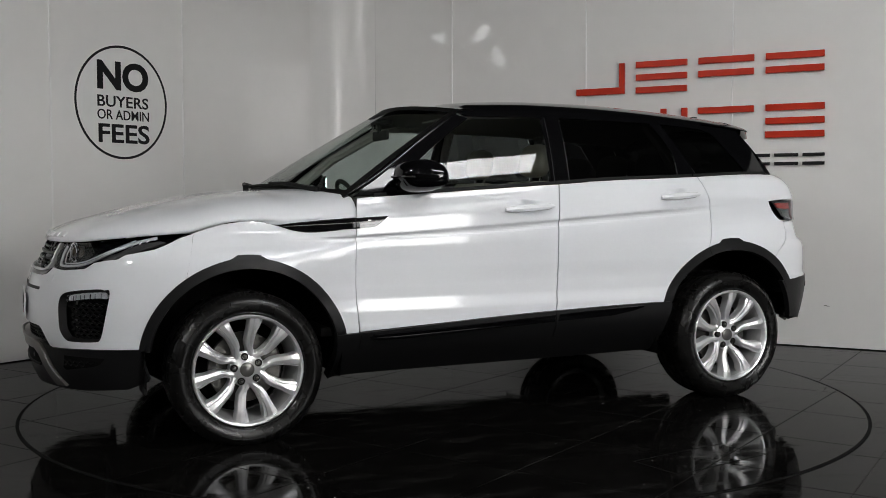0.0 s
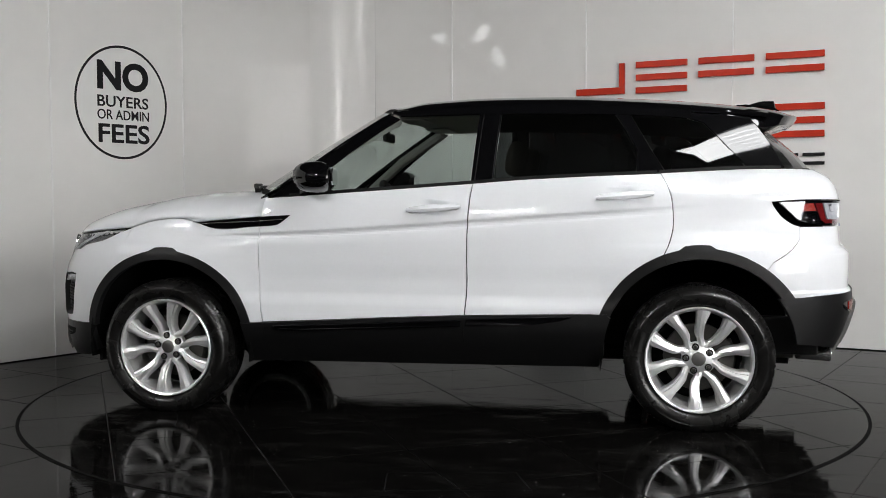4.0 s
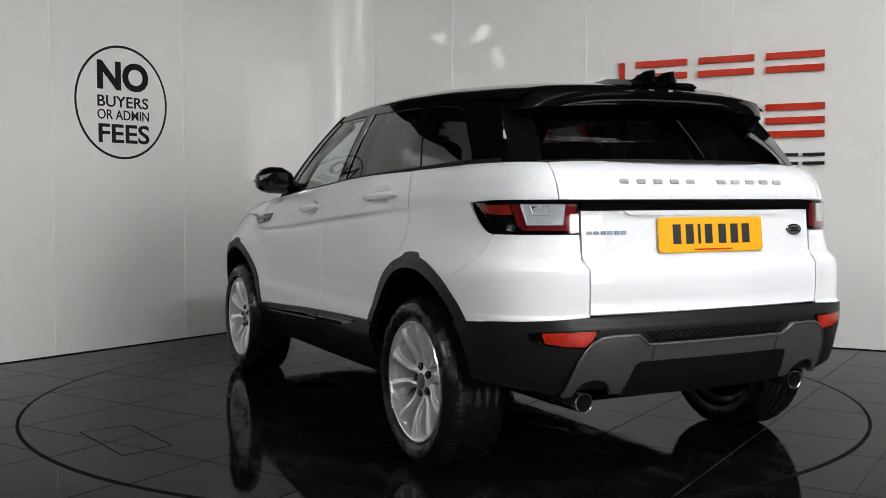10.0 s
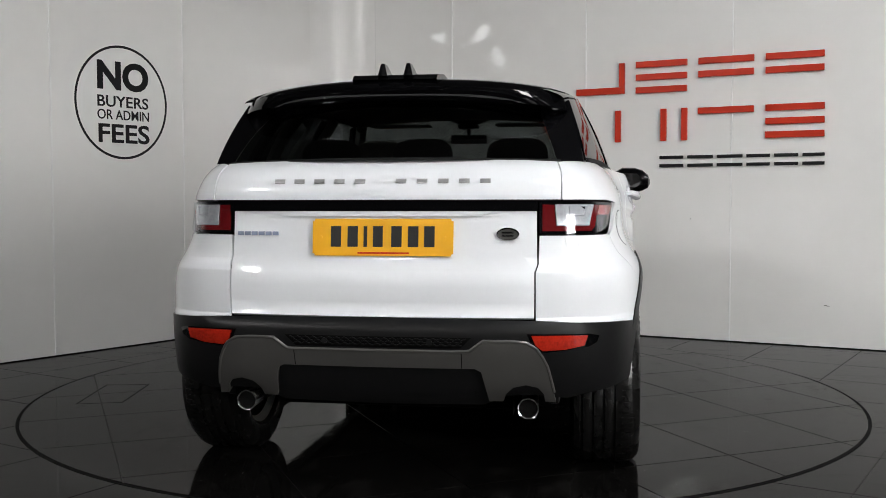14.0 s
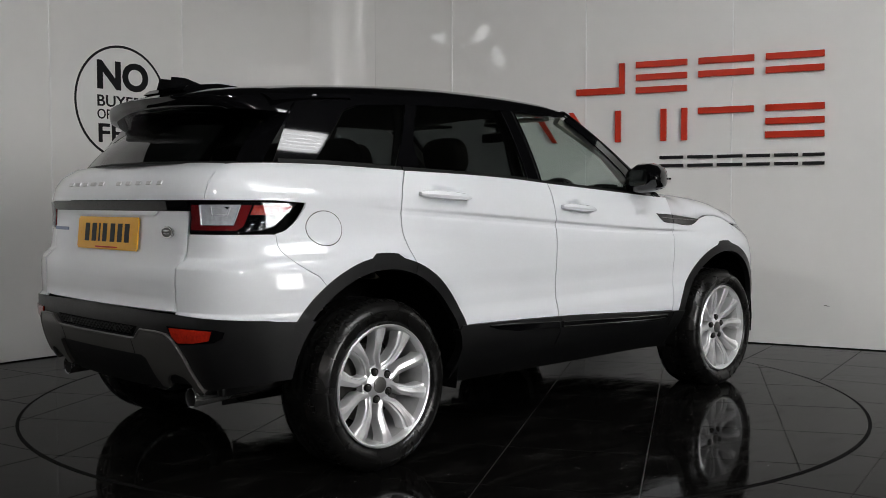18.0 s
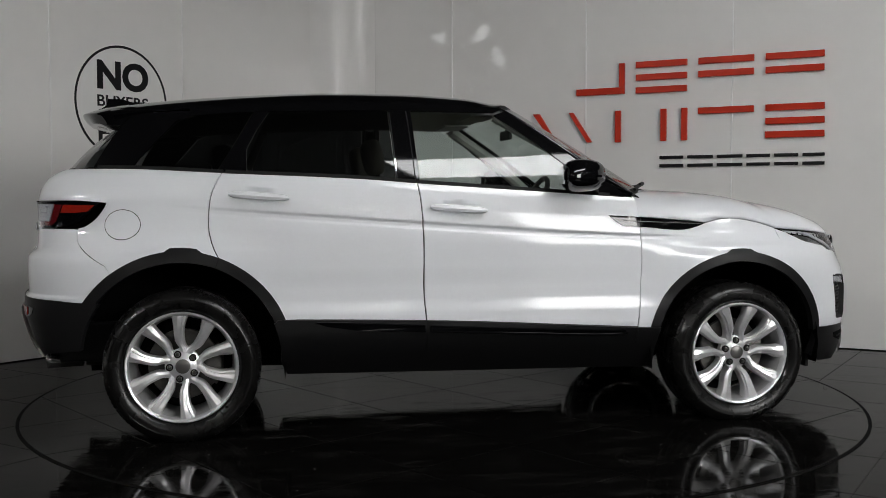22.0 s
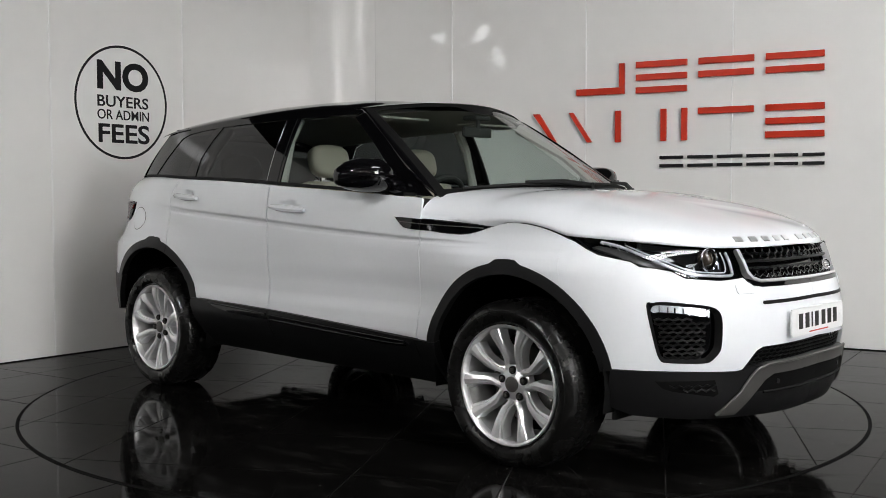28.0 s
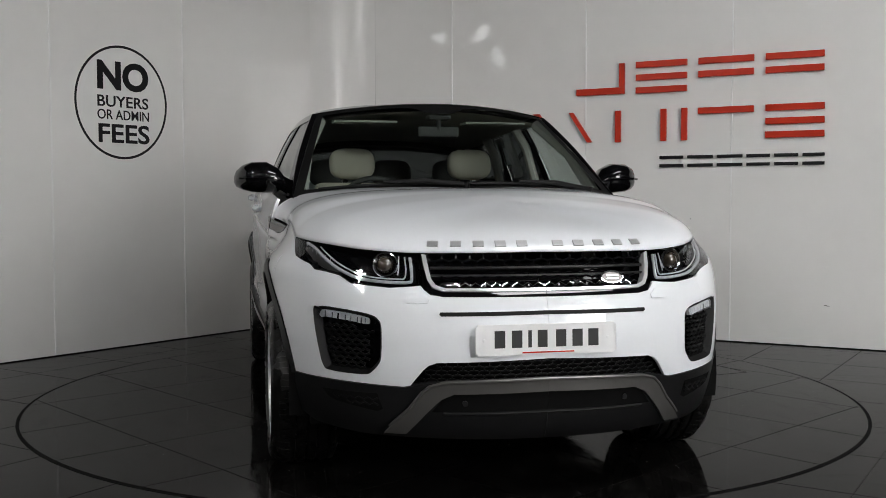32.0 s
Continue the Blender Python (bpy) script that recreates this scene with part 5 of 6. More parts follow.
n_, m_ = 24, 10
_v, _f = sheet([[Vector(backlight(-.9 + 1.8 * i / n_, .02 + .96 * j / m_)) for j in range(m_ + 1)] for i in range(n_ + 1)])
link_mesh("rear_window", _v, _f, PRIVACY, car, "dark heated rear window", at=OFF)
pillar("rear_window_post", lambda t: backlight(.9, t, .002), lambda t: glass_side(-1.765 + .205 * t ** 1.1, 1.226 + .251 * t, .001), .006, GLOSS, "gloss black rear corner post")
bm = bmesh.new()
for w0, w1 in ((-.005, .03), (.9, 1.02)):
    a = [bm.verts.new(backlight(-.92 + 1.84 * i / 24, w0, .003)) for i in range(25)]
    b = [bm.verts.new(backlight(-.92 + 1.84 * i / 24, w1, .003)) for i in range(25)]
    for i in range(24):
        bm.faces.new((a[i], a[i + 1], b[i + 1], b[i]))
part("rear_window_band", bm, SEAL, car, at=OFF)


SPOIL_LOW = [(-1.868, 0, 1.468), (-1.853, .2, 1.467), (-1.812, .38, 1.460), (-1.757, .515, 1.449), (-1.70, .59, 1.44), (-1.64, .638, 1.432), (-1.56, .672, 1.425), (-1.47, .692, 1.421)]
SPOIL_TOP = [(-1.865, 0, 1.509), (-1.85, .2, 1.508), (-1.81, .37, 1.503), (-1.76, .5, 1.495), (-1.70, .57, 1.489), (-1.63, .615, 1.485), (-1.55, .643, 1.486), (-1.46, .657, 1.495)]
SPOIL_ROOT = [(-1.60, 0), (-1.60, .3), (-1.60, .55), (-1.59, .76), (-1.57, .88), (-1.54, .94), (-1.50, .97), (-1.45, .985)]


def make_spoiler():
    """Roof spoiler: an upper skin that runs on from the roof, a lip that turns forward along the sides, and an underside."""
    low, top, root = curve_through([(x + .035 * (1 - step(.35, .62, y)), y, z - .010 * (1 - step(.35, .62, y))) for x, y, z in SPOIL_LOW], 5), curve_through(SPOIL_TOP, 5), curve_through(SPOIL_ROOT, 5)
    rows = []
    for k in range(len(low)):
        t = k / (len(low) - 1)
        L, U = Vector(low[k]), Vector(top[k])
        a = roof_point(*root[k]) + Vector((0, 0, .003))
        mid = a.lerp(U, .5) + Vector((0, 0, .012 * (1 - t)))
        near = a.lerp(U, .85) + Vector((0, 0, .006 * (1 - t)))
        inn = Vector((1, 0, 0)).lerp(Vector((0, -1, 0)), step(.45, .8, t))
        yb = min(L.y * .97, .59)
        back = Vector((-1.66 + .20 * yb * yb, yb, 1.45 - .06 * (yb / .6) ** 2)).lerp(L + inn * .03, step(.55, .8, t))
        under = (L + inn * .012 + Vector((0, 0, -.003))).lerp(back, .5) + Vector((0, 0, -.012 * (1 - t)))
        rows.append([a, mid, near, U, U.lerp(L, .2) - inn * .007 * (1 - t), U.lerp(L, .5) - inn * .008 * (1 - t), U.lerp(L, .8) - inn * .006 * (1 - t), L, L + inn * .012 + Vector((0, 0, -.003)), under, back])
    rows = [[Vector((p.x, -p.y, p.z)) for p in r] for r in rows[:0:-1]] + rows
    verts, faces = sheet(rows)
    bm = bmesh.new()
    vs = [bm.verts.new(v) for v in verts]
    for f in faces:
        bm.faces.new([vs[i] for i in f])
    part("roof_spoiler", bm, GLOSS, car, "gloss black roof spoiler", smooth=True, at=OFF)


make_spoiler()
# aerial fin pair on a low plinth
bm = bmesh.new()
slab(bm, [(-1.42, .0), (-1.74, .0), (-1.77, .012), (-1.74, .030), (-1.60, .036), (-1.50, .022)], -.165, .165, lambda u, v, d: (u, d, v + 1.547 + (u + 1.6) * .08))
plinth = part("aerial_plinth", bm, GLOSS, car, "gloss black aerial plinth on the roof", at=OFF)
for y in (.048, -.052):
    bm = bmesh.new()
    lo = [(-1.52, 0, .0), (-1.60, .018, .0), (-1.76, .019, 0), (-1.77, 0, 0), (-1.76, -.019, 0), (-1.60, -.018, 0)]
    hi = [(-1.68, 0, .058), (-1.70, .006, .060), (-1.752, .007, .060), (-1.756, 0, .06), (-1.752, -.007, .06), (-1.70, -.006, .06)]
    a = [bm.verts.new((p[0], p[1] + y, p[2] * .8 + 1.560)) for p in lo]
    b = [bm.verts.new((p[0], p[1] + y, p[2] * .8 + 1.560)) for p in hi]
    bm.faces.new(b)
    for i in range(6):
        bm.faces.new((a[i], a[(i + 1) % 6], b[(i + 1) % 6], b[i]))
    part("aerial_fin", bm, GLOSS, plinth, "gloss black shark fin aerial")

# scuttle and wipers
rows = []
for i in range(25):
    u = -1 + 2 * i / 24
    x, y, z = screen(u, 0)
    w = 1 - .8 * abs(u) ** 3
    rows.append([Vector((x - .02, y, z + .0)), Vector((x + .02 * w, y, z - .004)), Vector((x + .05 * w, y, z - .014 * w - .004)), Vector((x + .08 * w, y, z - .06))])
v, f = sheet(rows)
link_mesh("scuttle", v, [q[::-1] for q in f], CLAD, car, "black scuttle panel", at=OFF)
for u0, u1, u2 in ((.80, .30, -.16), (-.04, -.50, -.86)):
    a, b, c = Vector(screen(u0, .012, .03)), Vector(screen((u0 + u1) / 2, .030, .045)), Vector(screen(u1, .055, .03))
    bm = bmesh.new()
    tube(bm, [a - Vector((0, 0, .03)), a + Vector((0, 0, .012))], .016, 8)
    tube(bm, [a, b, c], [.013, .011, .007], 6)
    part("wiper", bm, SEAL, car, "black windscreen wiper", at=OFF)
    bm = bmesh.new()
    tube(bm, [Vector(screen(u0 - .1 + (u2 - u0 + .1) * k / 8, .045 + .012 * math.sin(k / 8 * math.pi), .014)) for k in range(9)], .008, 6)
    part("wiper_blade", bm, SEAL, car, at=OFF)

# ---- wheels ----
SPOKE_AWAY = spline([(.060, .008), (.075, .013), (.09, .024), (.105, .036), (.13, .046), (.17, .057), (.24, .070)])


def make_wheel(x, side, turn, axle):
    """Tyre with cut tread, alloy rim of five U-shaped spoke pairs, nuts and brake disc; axle along y, outside at +y."""
    hub = new("wheel")
    hub.parent = car
    hub.matrix_basis = Matrix.Translation((OFF[0] + x, OFF[1], axle)) @ (Matrix.Identity(4) if side > 0 else pose(0, 0, 0, 0, 0, 180))
    hub["label"] = "silver alloy wheel with black tyre"
    Y = .931
    prof = [(.247, Y - .035), (.252, Y - .010), (.266, Y + .004), (.292, Y + .010), (.299, Y + .0098), (.3005, Y + .0075), (.303, Y + .0073), (.3045, Y + .0085), (.316, Y + .004), (.328, Y - .008), (.335, Y - .018), (.3405, Y - .030), (.3425, Y - .046), (.343, Y - .058)]
    for k in range(4):
        c = Y - .060 - k * .042
        prof += [(.347, c), (.347, c - .024), (.340, c - .027), (.340, c - .033)]
    prof += [(.345, Y - .225), (.338, Y - .245), (.30, Y - .262), (.25, Y - .25), (.245, Y - .22)]
    bm = bmesh.new()
    lathe(bm, prof, 72, "y")
    for v in bm.verts:
        if v.co.z < -axle + .001:
            v.co.y += .010 * (-axle + .001 - v.co.z) / .02
            v.co.z = -axle + .001
    part("tyre", bm, RUBBER, hub, "black road tyre", smooth=True)
    # raised marks on the sidewall
    for k in range(14):
        bm = bmesh.new()
        a = radians(turn + 20 + (k % 7) * 8 + (180 if k > 6 else 0))
        r, t = Vector((math.cos(a), 0, math.sin(a))), Vector((-math.sin(a), 0, math.cos(a)))
        q = [r * x + t * w * (x / .285) + Vector((0, Y + y, 0)) for x, w, y in ((.274, -.012, .0085), (.274, .012, .0085), (.290, .012, .0115), (.290, -.012, .0115))]
        bm.faces.new([bm.verts.new(p) for p in q])
        part("sidewall_bar", bm, RUBBER, hub)
    # shoulder blocks
    bm = bmesh.new()
    for k in range(96):
        a = 2 * math.pi * k / 96
        c, s = math.cos(a), math.sin(a)
        t = Vector((-s, 0, c))
        r = Vector((c, 0, s))
        pts = [r * d + Vector((0, Y - y, 0)) for d, y in ((.333, .0145), (.3405, .023), (.3455, .036), (.3475, .050), (.3475, .064))]
        va = [bm.verts.new(p - t * .0086) for p in pts]
        vb = [bm.verts.new(p + t * .0086) for p in pts]
        for i in range(4):
            bm.faces.new((va[i], va[i + 1], vb[i + 1], vb[i]))
        for q in (va, vb):
            low = [bm.verts.new(p.co - r * .010) for p in q]
            for i in range(4):
                bm.faces.new((q[i], q[i + 1], low[i + 1], low[i]))
    for v in bm.verts:
        v.co.z = max(v.co.z, -axle + .0015)
    tagged(part("tread", bm, RUBBER, hub), kind="stuff")
    # barrel and lip
    bm = bmesh.new()
    lathe(bm, [(.2470, Y - .014), (.2490, Y - .006), (.2440, Y - .001), (.2370, Y - .004), (.2330, Y - .014), (.2300, Y - .034)], 72, "y")
    part("rim", bm, ALLOY, hub, "silver alloy rim", smooth=True)
    bm = bmesh.new()
    lathe(bm, [(.2300, Y - .034), (.2260, Y - .06), (.2180, Y - .10), (.212, Y - .2), (.235, Y - .235)], 72, "y")
    part("barrel", bm, BARREL, hub, "shaded rim barrel", smooth=True)
    # hub centre
    bm = bmesh.new()
    lathe(bm, [(.0, Y - .040), (.034, Y - .041), (.038, Y - .045), (.066, Y - .050), (.080, Y - .058), (.078, Y - .095), (.0, Y - .095)], 40, "y")
    part("hub", bm, ALLOY, hub, smooth=True)
    bm = bmesh.new()
    lathe(bm, [(.0, Y - .033), (.026, Y - .034), (.032, Y - .037), (.033, Y - .043)], 32, "y")
    part("centre_cap", bm, SATIN, hub, "grey centre cap", smooth=True)
    # spokes: each pair is a U that opens at the rim
    for k in range(5):
        mid = turn + 72 * k
        for sg in (1, -1):
            rows = []
            for i in range(15):
                t = i / 14
                r = .062 + (.240 - .062) * t
                lat = sg * SPOKE_AWAY(r)
                w = .0190 + .004 * t + .010 * step(.6, 1, t)
                y = Y - .049 + .037 * step(-.1, .85, t)
                a = radians(mid)
                rad, tan = Vector((math.cos(a), 0, math.sin(a))), Vector((-math.sin(a), 0, math.cos(a)))
                p = rad * math.sqrt(r * r - lat * lat) + tan * lat
                ring = [(-w * 1.16, -.060), (-w * 1.04, -.020), (-w * .98, -.0135), (-w * .68, -.0105), (-w * .64, -.015), (-w * .58, -.015), (-w * .53, -.0025), (w * .15, .002), (w * .84, -.0025), (w * .98, -.009), (w * 1.12, -.055)]
                ring = ring if sg > 0 else [(-c, d) for c, d in reversed(ring)]
                rows.append([p + tan * c + Vector((0, y + d, 0)) for c, d in ring])
            bm = bmesh.new()
            for lo in range(10):
                v, f = sheet([row[lo:lo + 2] for row in rows])
                vs = [bm.verts.new(q) for q in v]
                for q in f:
                    bm.faces.new([vs[j] for j in q])
            part("spoke", bm, ALLOY, hub, smooth=True)
        # nut between pairs
        a = radians(mid + 36)
        bm = bmesh.new()
        lathe(bm, [(.0, Y - .033), (.0075, Y - .034), (.0095, Y - .037), (.0098, Y - .06)], 6, "y", (.058 * math.cos(a), 0, .058 * math.sin(a)))
        part("wheel_nut", bm, STEEL, hub, "dark wheel nut")
        bm = bmesh.new()
        lathe(bm, [(.0102, Y - .045), (.0150, Y - .042), (.0165, Y - .043), (.0168, Y - .065)], 20, "y", (.058 * math.cos(a), 0, .058 * math.sin(a)))
        part("nut_recess", bm, SEAL, hub, "black nut recess", smooth=True)
    bm = bmesh.new()
    lathe(bm, [(.05, Y - .12), (.158, Y - .12), (.160, Y - .124), (.160, Y - .142), (.05, Y - .145)], 48, "y")
    part("brake_disc", bm, STEEL, hub, "bare steel brake disc", smooth=True)
    bm = bmesh.new()
    rows = [[Vector((r * math.cos(radians(a)), y, r * math.sin(radians(a)))) for r, y in ((.10, Y - .105), (.165, Y - .105), (.175, Y - .12), (.175, Y - .17), (.10, Y - .17))] for a in range(150, 215, 8)]
    v, f = sheet(rows)
    vs = [bm.verts.new(q) for q in v]
    for q in f:
        bm.faces.new([vs[j] for j in q])
    part("brake_caliper", bm, STEEL, hub)
    bm = bmesh.new()
    lathe(bm, [(.0, Y - .2), (.20, Y - .2), (.21, Y - .21)], 32, "y")
    part("inner_face", bm, DARK, hub)
    return hub


for x, side, turn in ((1.33, 1, 44.5), (-1.325, 1, 40), (1.33, -1, 53), (-1.325, -1, 32)):
    make_wheel(x, side, turn, .331 if x > 0 else .340)

# ---- door handles and mirrors ----
def handle(x0, x1, z0, z1, doors):
    """Pull bar over a shallow scooped plate."""
    for k, sg in enumerate((1, -1)):
        rows = []
        n = 14
        for i in range(n + 1):
            t = i / n
            x, z = x0 + (x1 - x0) * t, z0 + (z1 - z0) * t
            p = Vector(body(s_x(x), z))
            e = math.sin(math.pi * min(max(t, .02), .98)) ** .45
            hgt = .0185 * (.55 + .45 * e) * (1.0 if 0 < i < n else .6)
            o = .012 + .024 * e
            ring = [Vector((p.x, p.y + o * 1.0 + .006, z - hgt * .7)), Vector((p.x, p.y + o + .010, z)), Vector((p.x, p.y + o + .004, z + hgt * .8)), Vector((p.x, p.y + o - .008, z + hgt)), Vector((p.x, p.y + o - .012, z - hgt))]
            rows.append([Vector((q.x, q.y * sg, q.z)) for q in ring + ring[:1]])
        v, f = sheet(rows)
        bm = bmesh.new()
        vs = [bm.verts.new(q) for q in v]
        for q in f:
            bm.faces.new([vs[j] for j in q])
        m = len(rows[0])
        bm.faces.new([vs[j] for j in range(m - 1)])
        bm.faces.new([vs[len(vs) - m + j] for j in range(m - 1)][::-1])
        bmesh.ops.remove_doubles(bm, verts=bm.verts[:], dist=1e-5)
        part("handle", bm, PAINT, doors[k], "white door handle", smooth=True)
        # feet of the handle
        bm = bmesh.new()
        for x in (x0 + (x1 - x0) * .1, x0 + (x1 - x0) * .9):
            z = z0 + (z1 - z0) * (x - x0) / (x1 - x0)
            p = body(s_x(x), z)
            box(bm, x - .016, x + .016, sg * (p[1] - .006), sg * (p[1] + .022), z - .010, z + .010, .003)
        part("handle_foot", bm, PAINT, doors[k])


handle(.062, -.205, 1.034, 1.052, front_doors)
handle(-.848, -1.112, 1.093, 1.111, rear_doors)


def make_mirror(sg):
    """Door mirror: shell, glass, foot and indicator strip."""
    rows = []
    # sections along the shell from foot to tip
    for t, cx, cz, dx, dz in ((0, .56, 1.150, .050, .026), (.16, .535, 1.165, .075, .040), (.26, .515, 1.184, .105, .062), (.45, .515, 1.196, .120, .078), (.70, .505, 1.198, .115, .075), (.85, .485, 1.196, .094, .062), (.96, .460, 1.190, .058, .040), (1.0, .448, 1.186, .02, .014)):
        y = .775 + .287 * t
        ring = []
        for k in range(20):
            a = 2 * math.pi * k / 20
            c, s = math.cos(a), math.sin(a)
            ring.append(Vector((cx + dx * (abs(c) ** .75) * (1 if c > 0 else -1) * (1.0 if c > 0 else .72), sg * y, cz + dz * (abs(s) ** .8) * (1 if s > 0 else -1))))
        rows.append(ring + ring[:1])
    v, f = sheet(rows)
    bm = bmesh.new()
    vs = [bm.verts.new(q) for q in v]
    for q in f:
        bm.faces.new([vs[j] for j in q])
    bm.faces.new([vs[j] for j in range(20)])
    bm.faces.new([vs[len(vs) - 21 + j] for j in range(20)])
    bmesh.ops.remove_doubles(bm, verts=bm.verts[:], dist=1e-5)
    shell = part("door_mirror", bm, GLOSS, car, "gloss black door mirror", smooth=True, at=OFF)
    bm = bmesh.new()
    slab(bm, [(.885, 1.165), (.90, 1.155), (.985, 1.158), (1.005, 1.175), (1.005, 1.218), (.985, 1.238), (.90, 1.238), (.885, 1.225)], .424, .432, lambda u, w, d: (d + (u - .84) * -.10, sg * u, w))
    part("mirror_glass", bm, CHROME, shell)
    bm = bmesh.new()
    tube(bm, [(.62, sg * .79, 1.118), (.58, sg * .82, 1.135), (.525, sg * .86, 1.155), (.51, sg * .92, 1.160)], [.034, .028, .024, .02], 8)
    part("mirror_foot", bm, GLOSS, shell)
    bm = bmesh.new()
    tube(bm, [(.632, sg * .87, 1.192), (.630, sg * .94, 1.194), (.612, sg * 1.0, 1.194), (.577, sg * 1.035, 1.192)], .006, 6)
    part("mirror_indicator", bm, GLOSS, shell)


make_mirror(1)
make_mirror(-1)


# ---- plates and tail badges ----
def plate(name, pts_mid, nrm, w, h, material, label, bars):
    n = Vector(nrm).normalized()
    u = Vector((0, 1, 0)) if n.x > 0 else Vector((0, -1, 0))
    v = n.cross(u)
    c = Vector(pts_mid)
    bm = bmesh.new()
    slab(bm, [(-w / 2, -h / 2), (w / 2, -h / 2), (w / 2, h / 2), (-w / 2, h / 2)], -.006, .0, lambda a, b, d: c + u * a + v * b + n * d)
    bmesh.ops.bevel(bm, geom=[e for e in bm.edges if abs((e.verts[0].co - e.verts[1].co).dot(n)) > .003], offset=.008, segments=3, affect="EDGES")
    base = part(name, bm, material, car, label, at=OFF)
    for a, wd in bars:
        bm = bmesh.new()
        slab(bm, [(a - wd / 2, -h * .26), (a + wd / 2, -h * .26), (a + wd / 2, h * .30), (a - wd / 2, h * .30)], .0002, .0012, lambda p, q, d: c + u * p + v * q + n * d)
        part("plate_bar", bm, INK, base, "plain black bar")
    bm = bmesh.new()
    slab(bm, [(-.09, -h * .445), (.10, -h * .445), (.10, -h * .40), (-.09, -h * .40)], .0002, .001, lambda p, q, d: c + u * p + v * q + n * d)
    part("plate_line", bm, RED, base)
    for a in (-w * .44, w * .44):
        bm = bmesh.new()
        lathe(bm, [(.0, .002), (.005, .0018), (.0055, 0)], 10, "x", (0, 0, 0))
        bmesh.ops.transform(bm, matrix=Matrix.Translation(c + u * a + n * .0003) @ n.to_track_quat("X", "Z").to_matrix().to_4x4(), verts=bm.verts[:])
        part("plate_screw", bm, material, base)
    return base


BARS = [(-.171, .038), (-.109, .038), (-.062, .013), (-.016, .036), (.052, .038), (.113, .038), (.172, .038)]
plate("front_plate", (2.232, -.012, .597), (1, 0, .03), .516, .108, PLATE, "white registration plate with plain bars", BARS)
plate("rear_plate", (-2.040, -.011, .950), (-1, 0, .10), .516, .134, YELLOW, "yellow registration plate with plain bars", BARS)

for y in [.385 - .77 * k / 10 for k in range(11)]:
    if abs(y) < .04:
        continue
    s = s_yr(abs(y))
    p = body(s, 1.152, .003)
    bm = bmesh.new()
    box(bm, -.003, .003, -.0195, .0195, -.0085, .0085, .002)
    part("letter_bar", bm, LETTER, car, "silver badge bar", at=(OFF[0] + p[0], OFF[1] + (p[1] if y > 0 else -p[1]), p[2])).rotation_euler = (0, radians(24), math.atan2(y, 5))
bm = bmesh.new()
for k in range(6):
    y = .545 - .028 * k
    p = body(s_yr(y), .962, .003)
    box(bm, p[0] - .003, p[0] + .003, y - .022, y, .955, .969, .001)
part("model_badge", bm, BLUE, car, "blue-tinted chrome badge bars", at=OFF)
oval_badge("rear_badge", Vector(body(2 * SEND - s_yr(.466), .962, .004)), (0, 1, 0), (0, 0, 1), (-1, 0, 0), .038, .020)

# mud flaps and hanging lip ahead of the wheels
for sg in (1, -1):
    bm = bmesh.new()
    box(bm, 1.750, 1.768, sg * .66, sg * .80, .232, .30, .006)
    part("air_deflector", bm, SEAL, car, at=OFF)


# ---- cabin ----
def make_seat(x, y, back_h=.62, wide=.50, rear=False):
    seat = new("seat")
    seat.parent = car
    seat.location = (OFF[0] + x, OFF[1] + y, .0)
    seat["label"] = "cream leather seat"
    bm = bmesh.new()
    base = .74 if rear else .58
    box(bm, -.10 if rear else -.25, .28, -wide / 2, wide / 2, base - .10, base + .04, .04)
    part("cushion", bm, LEATHER, seat, smooth=True)
    bm = bmesh.new()
    box(bm, -.07, .07, -wide / 2 + .02, wide / 2 - .02, 0, back_h, .05, m=Matrix.Translation((-.27, 0, base)) @ pose(0, 0, 0, 0, -14, 0))
    for s2 in (-1, 1):
        box(bm, .03, .11, s2 * (wide / 2 - .08), s2 * (wide / 2 - .005), .03, back_h - .1, .03, m=Matrix.Translation((-.27, 0, base)) @ pose(0, 0, 0, 0, -14, 0))
    part("backrest", bm, LEATHER, seat, smooth=True)
    bm = bmesh.new()
    box(bm, -.085, -.055, -wide / 2 + .03, wide / 2 - .03, .02, back_h - .01, .012, m=Matrix.Translation((-.27, 0, base)) @ pose(0, 0, 0, 0, -14, 0))
    part("back_shell", bm, TRIM, seat, "dark seat back")
    bm = bmesh.new()
    bmesh.ops.create_uvsphere(bm, u_segments=24, v_segments=16, radius=1)
    for v in bm.verts:
        a, b, c = v.co
        f = (abs(b) ** 3.2 + abs(c) ** 3.2 + abs(a) ** 3.2) ** (-1 / 3.2)
        v.co = Vector((a * f * .052, b * f * .135, back_h + .115 + c * f * .092))
    bmesh.ops.transform(bm, matrix=Matrix.Translation((-.28, 0, base)) @ pose(0, 0, 0, 0, -12, 0), verts=bm.verts[:])
    part("headrest", bm, LEATHER if not rear else TRIM, seat, smooth=True)
    for s2 in (-.06, .06):
        bm = bmesh.new()
        tube(bm, [(-.42, s2, 1.14), (-.45, s2, 1.26)], .007, 6)
        part("headrest_rod", bm, CHROME, seat)
    return seat


make_seat(.02, .36)
make_seat(.02, -.36)
for y in (-.42, 0, .42):
    make_seat(-.76, y, .42, .43, True)

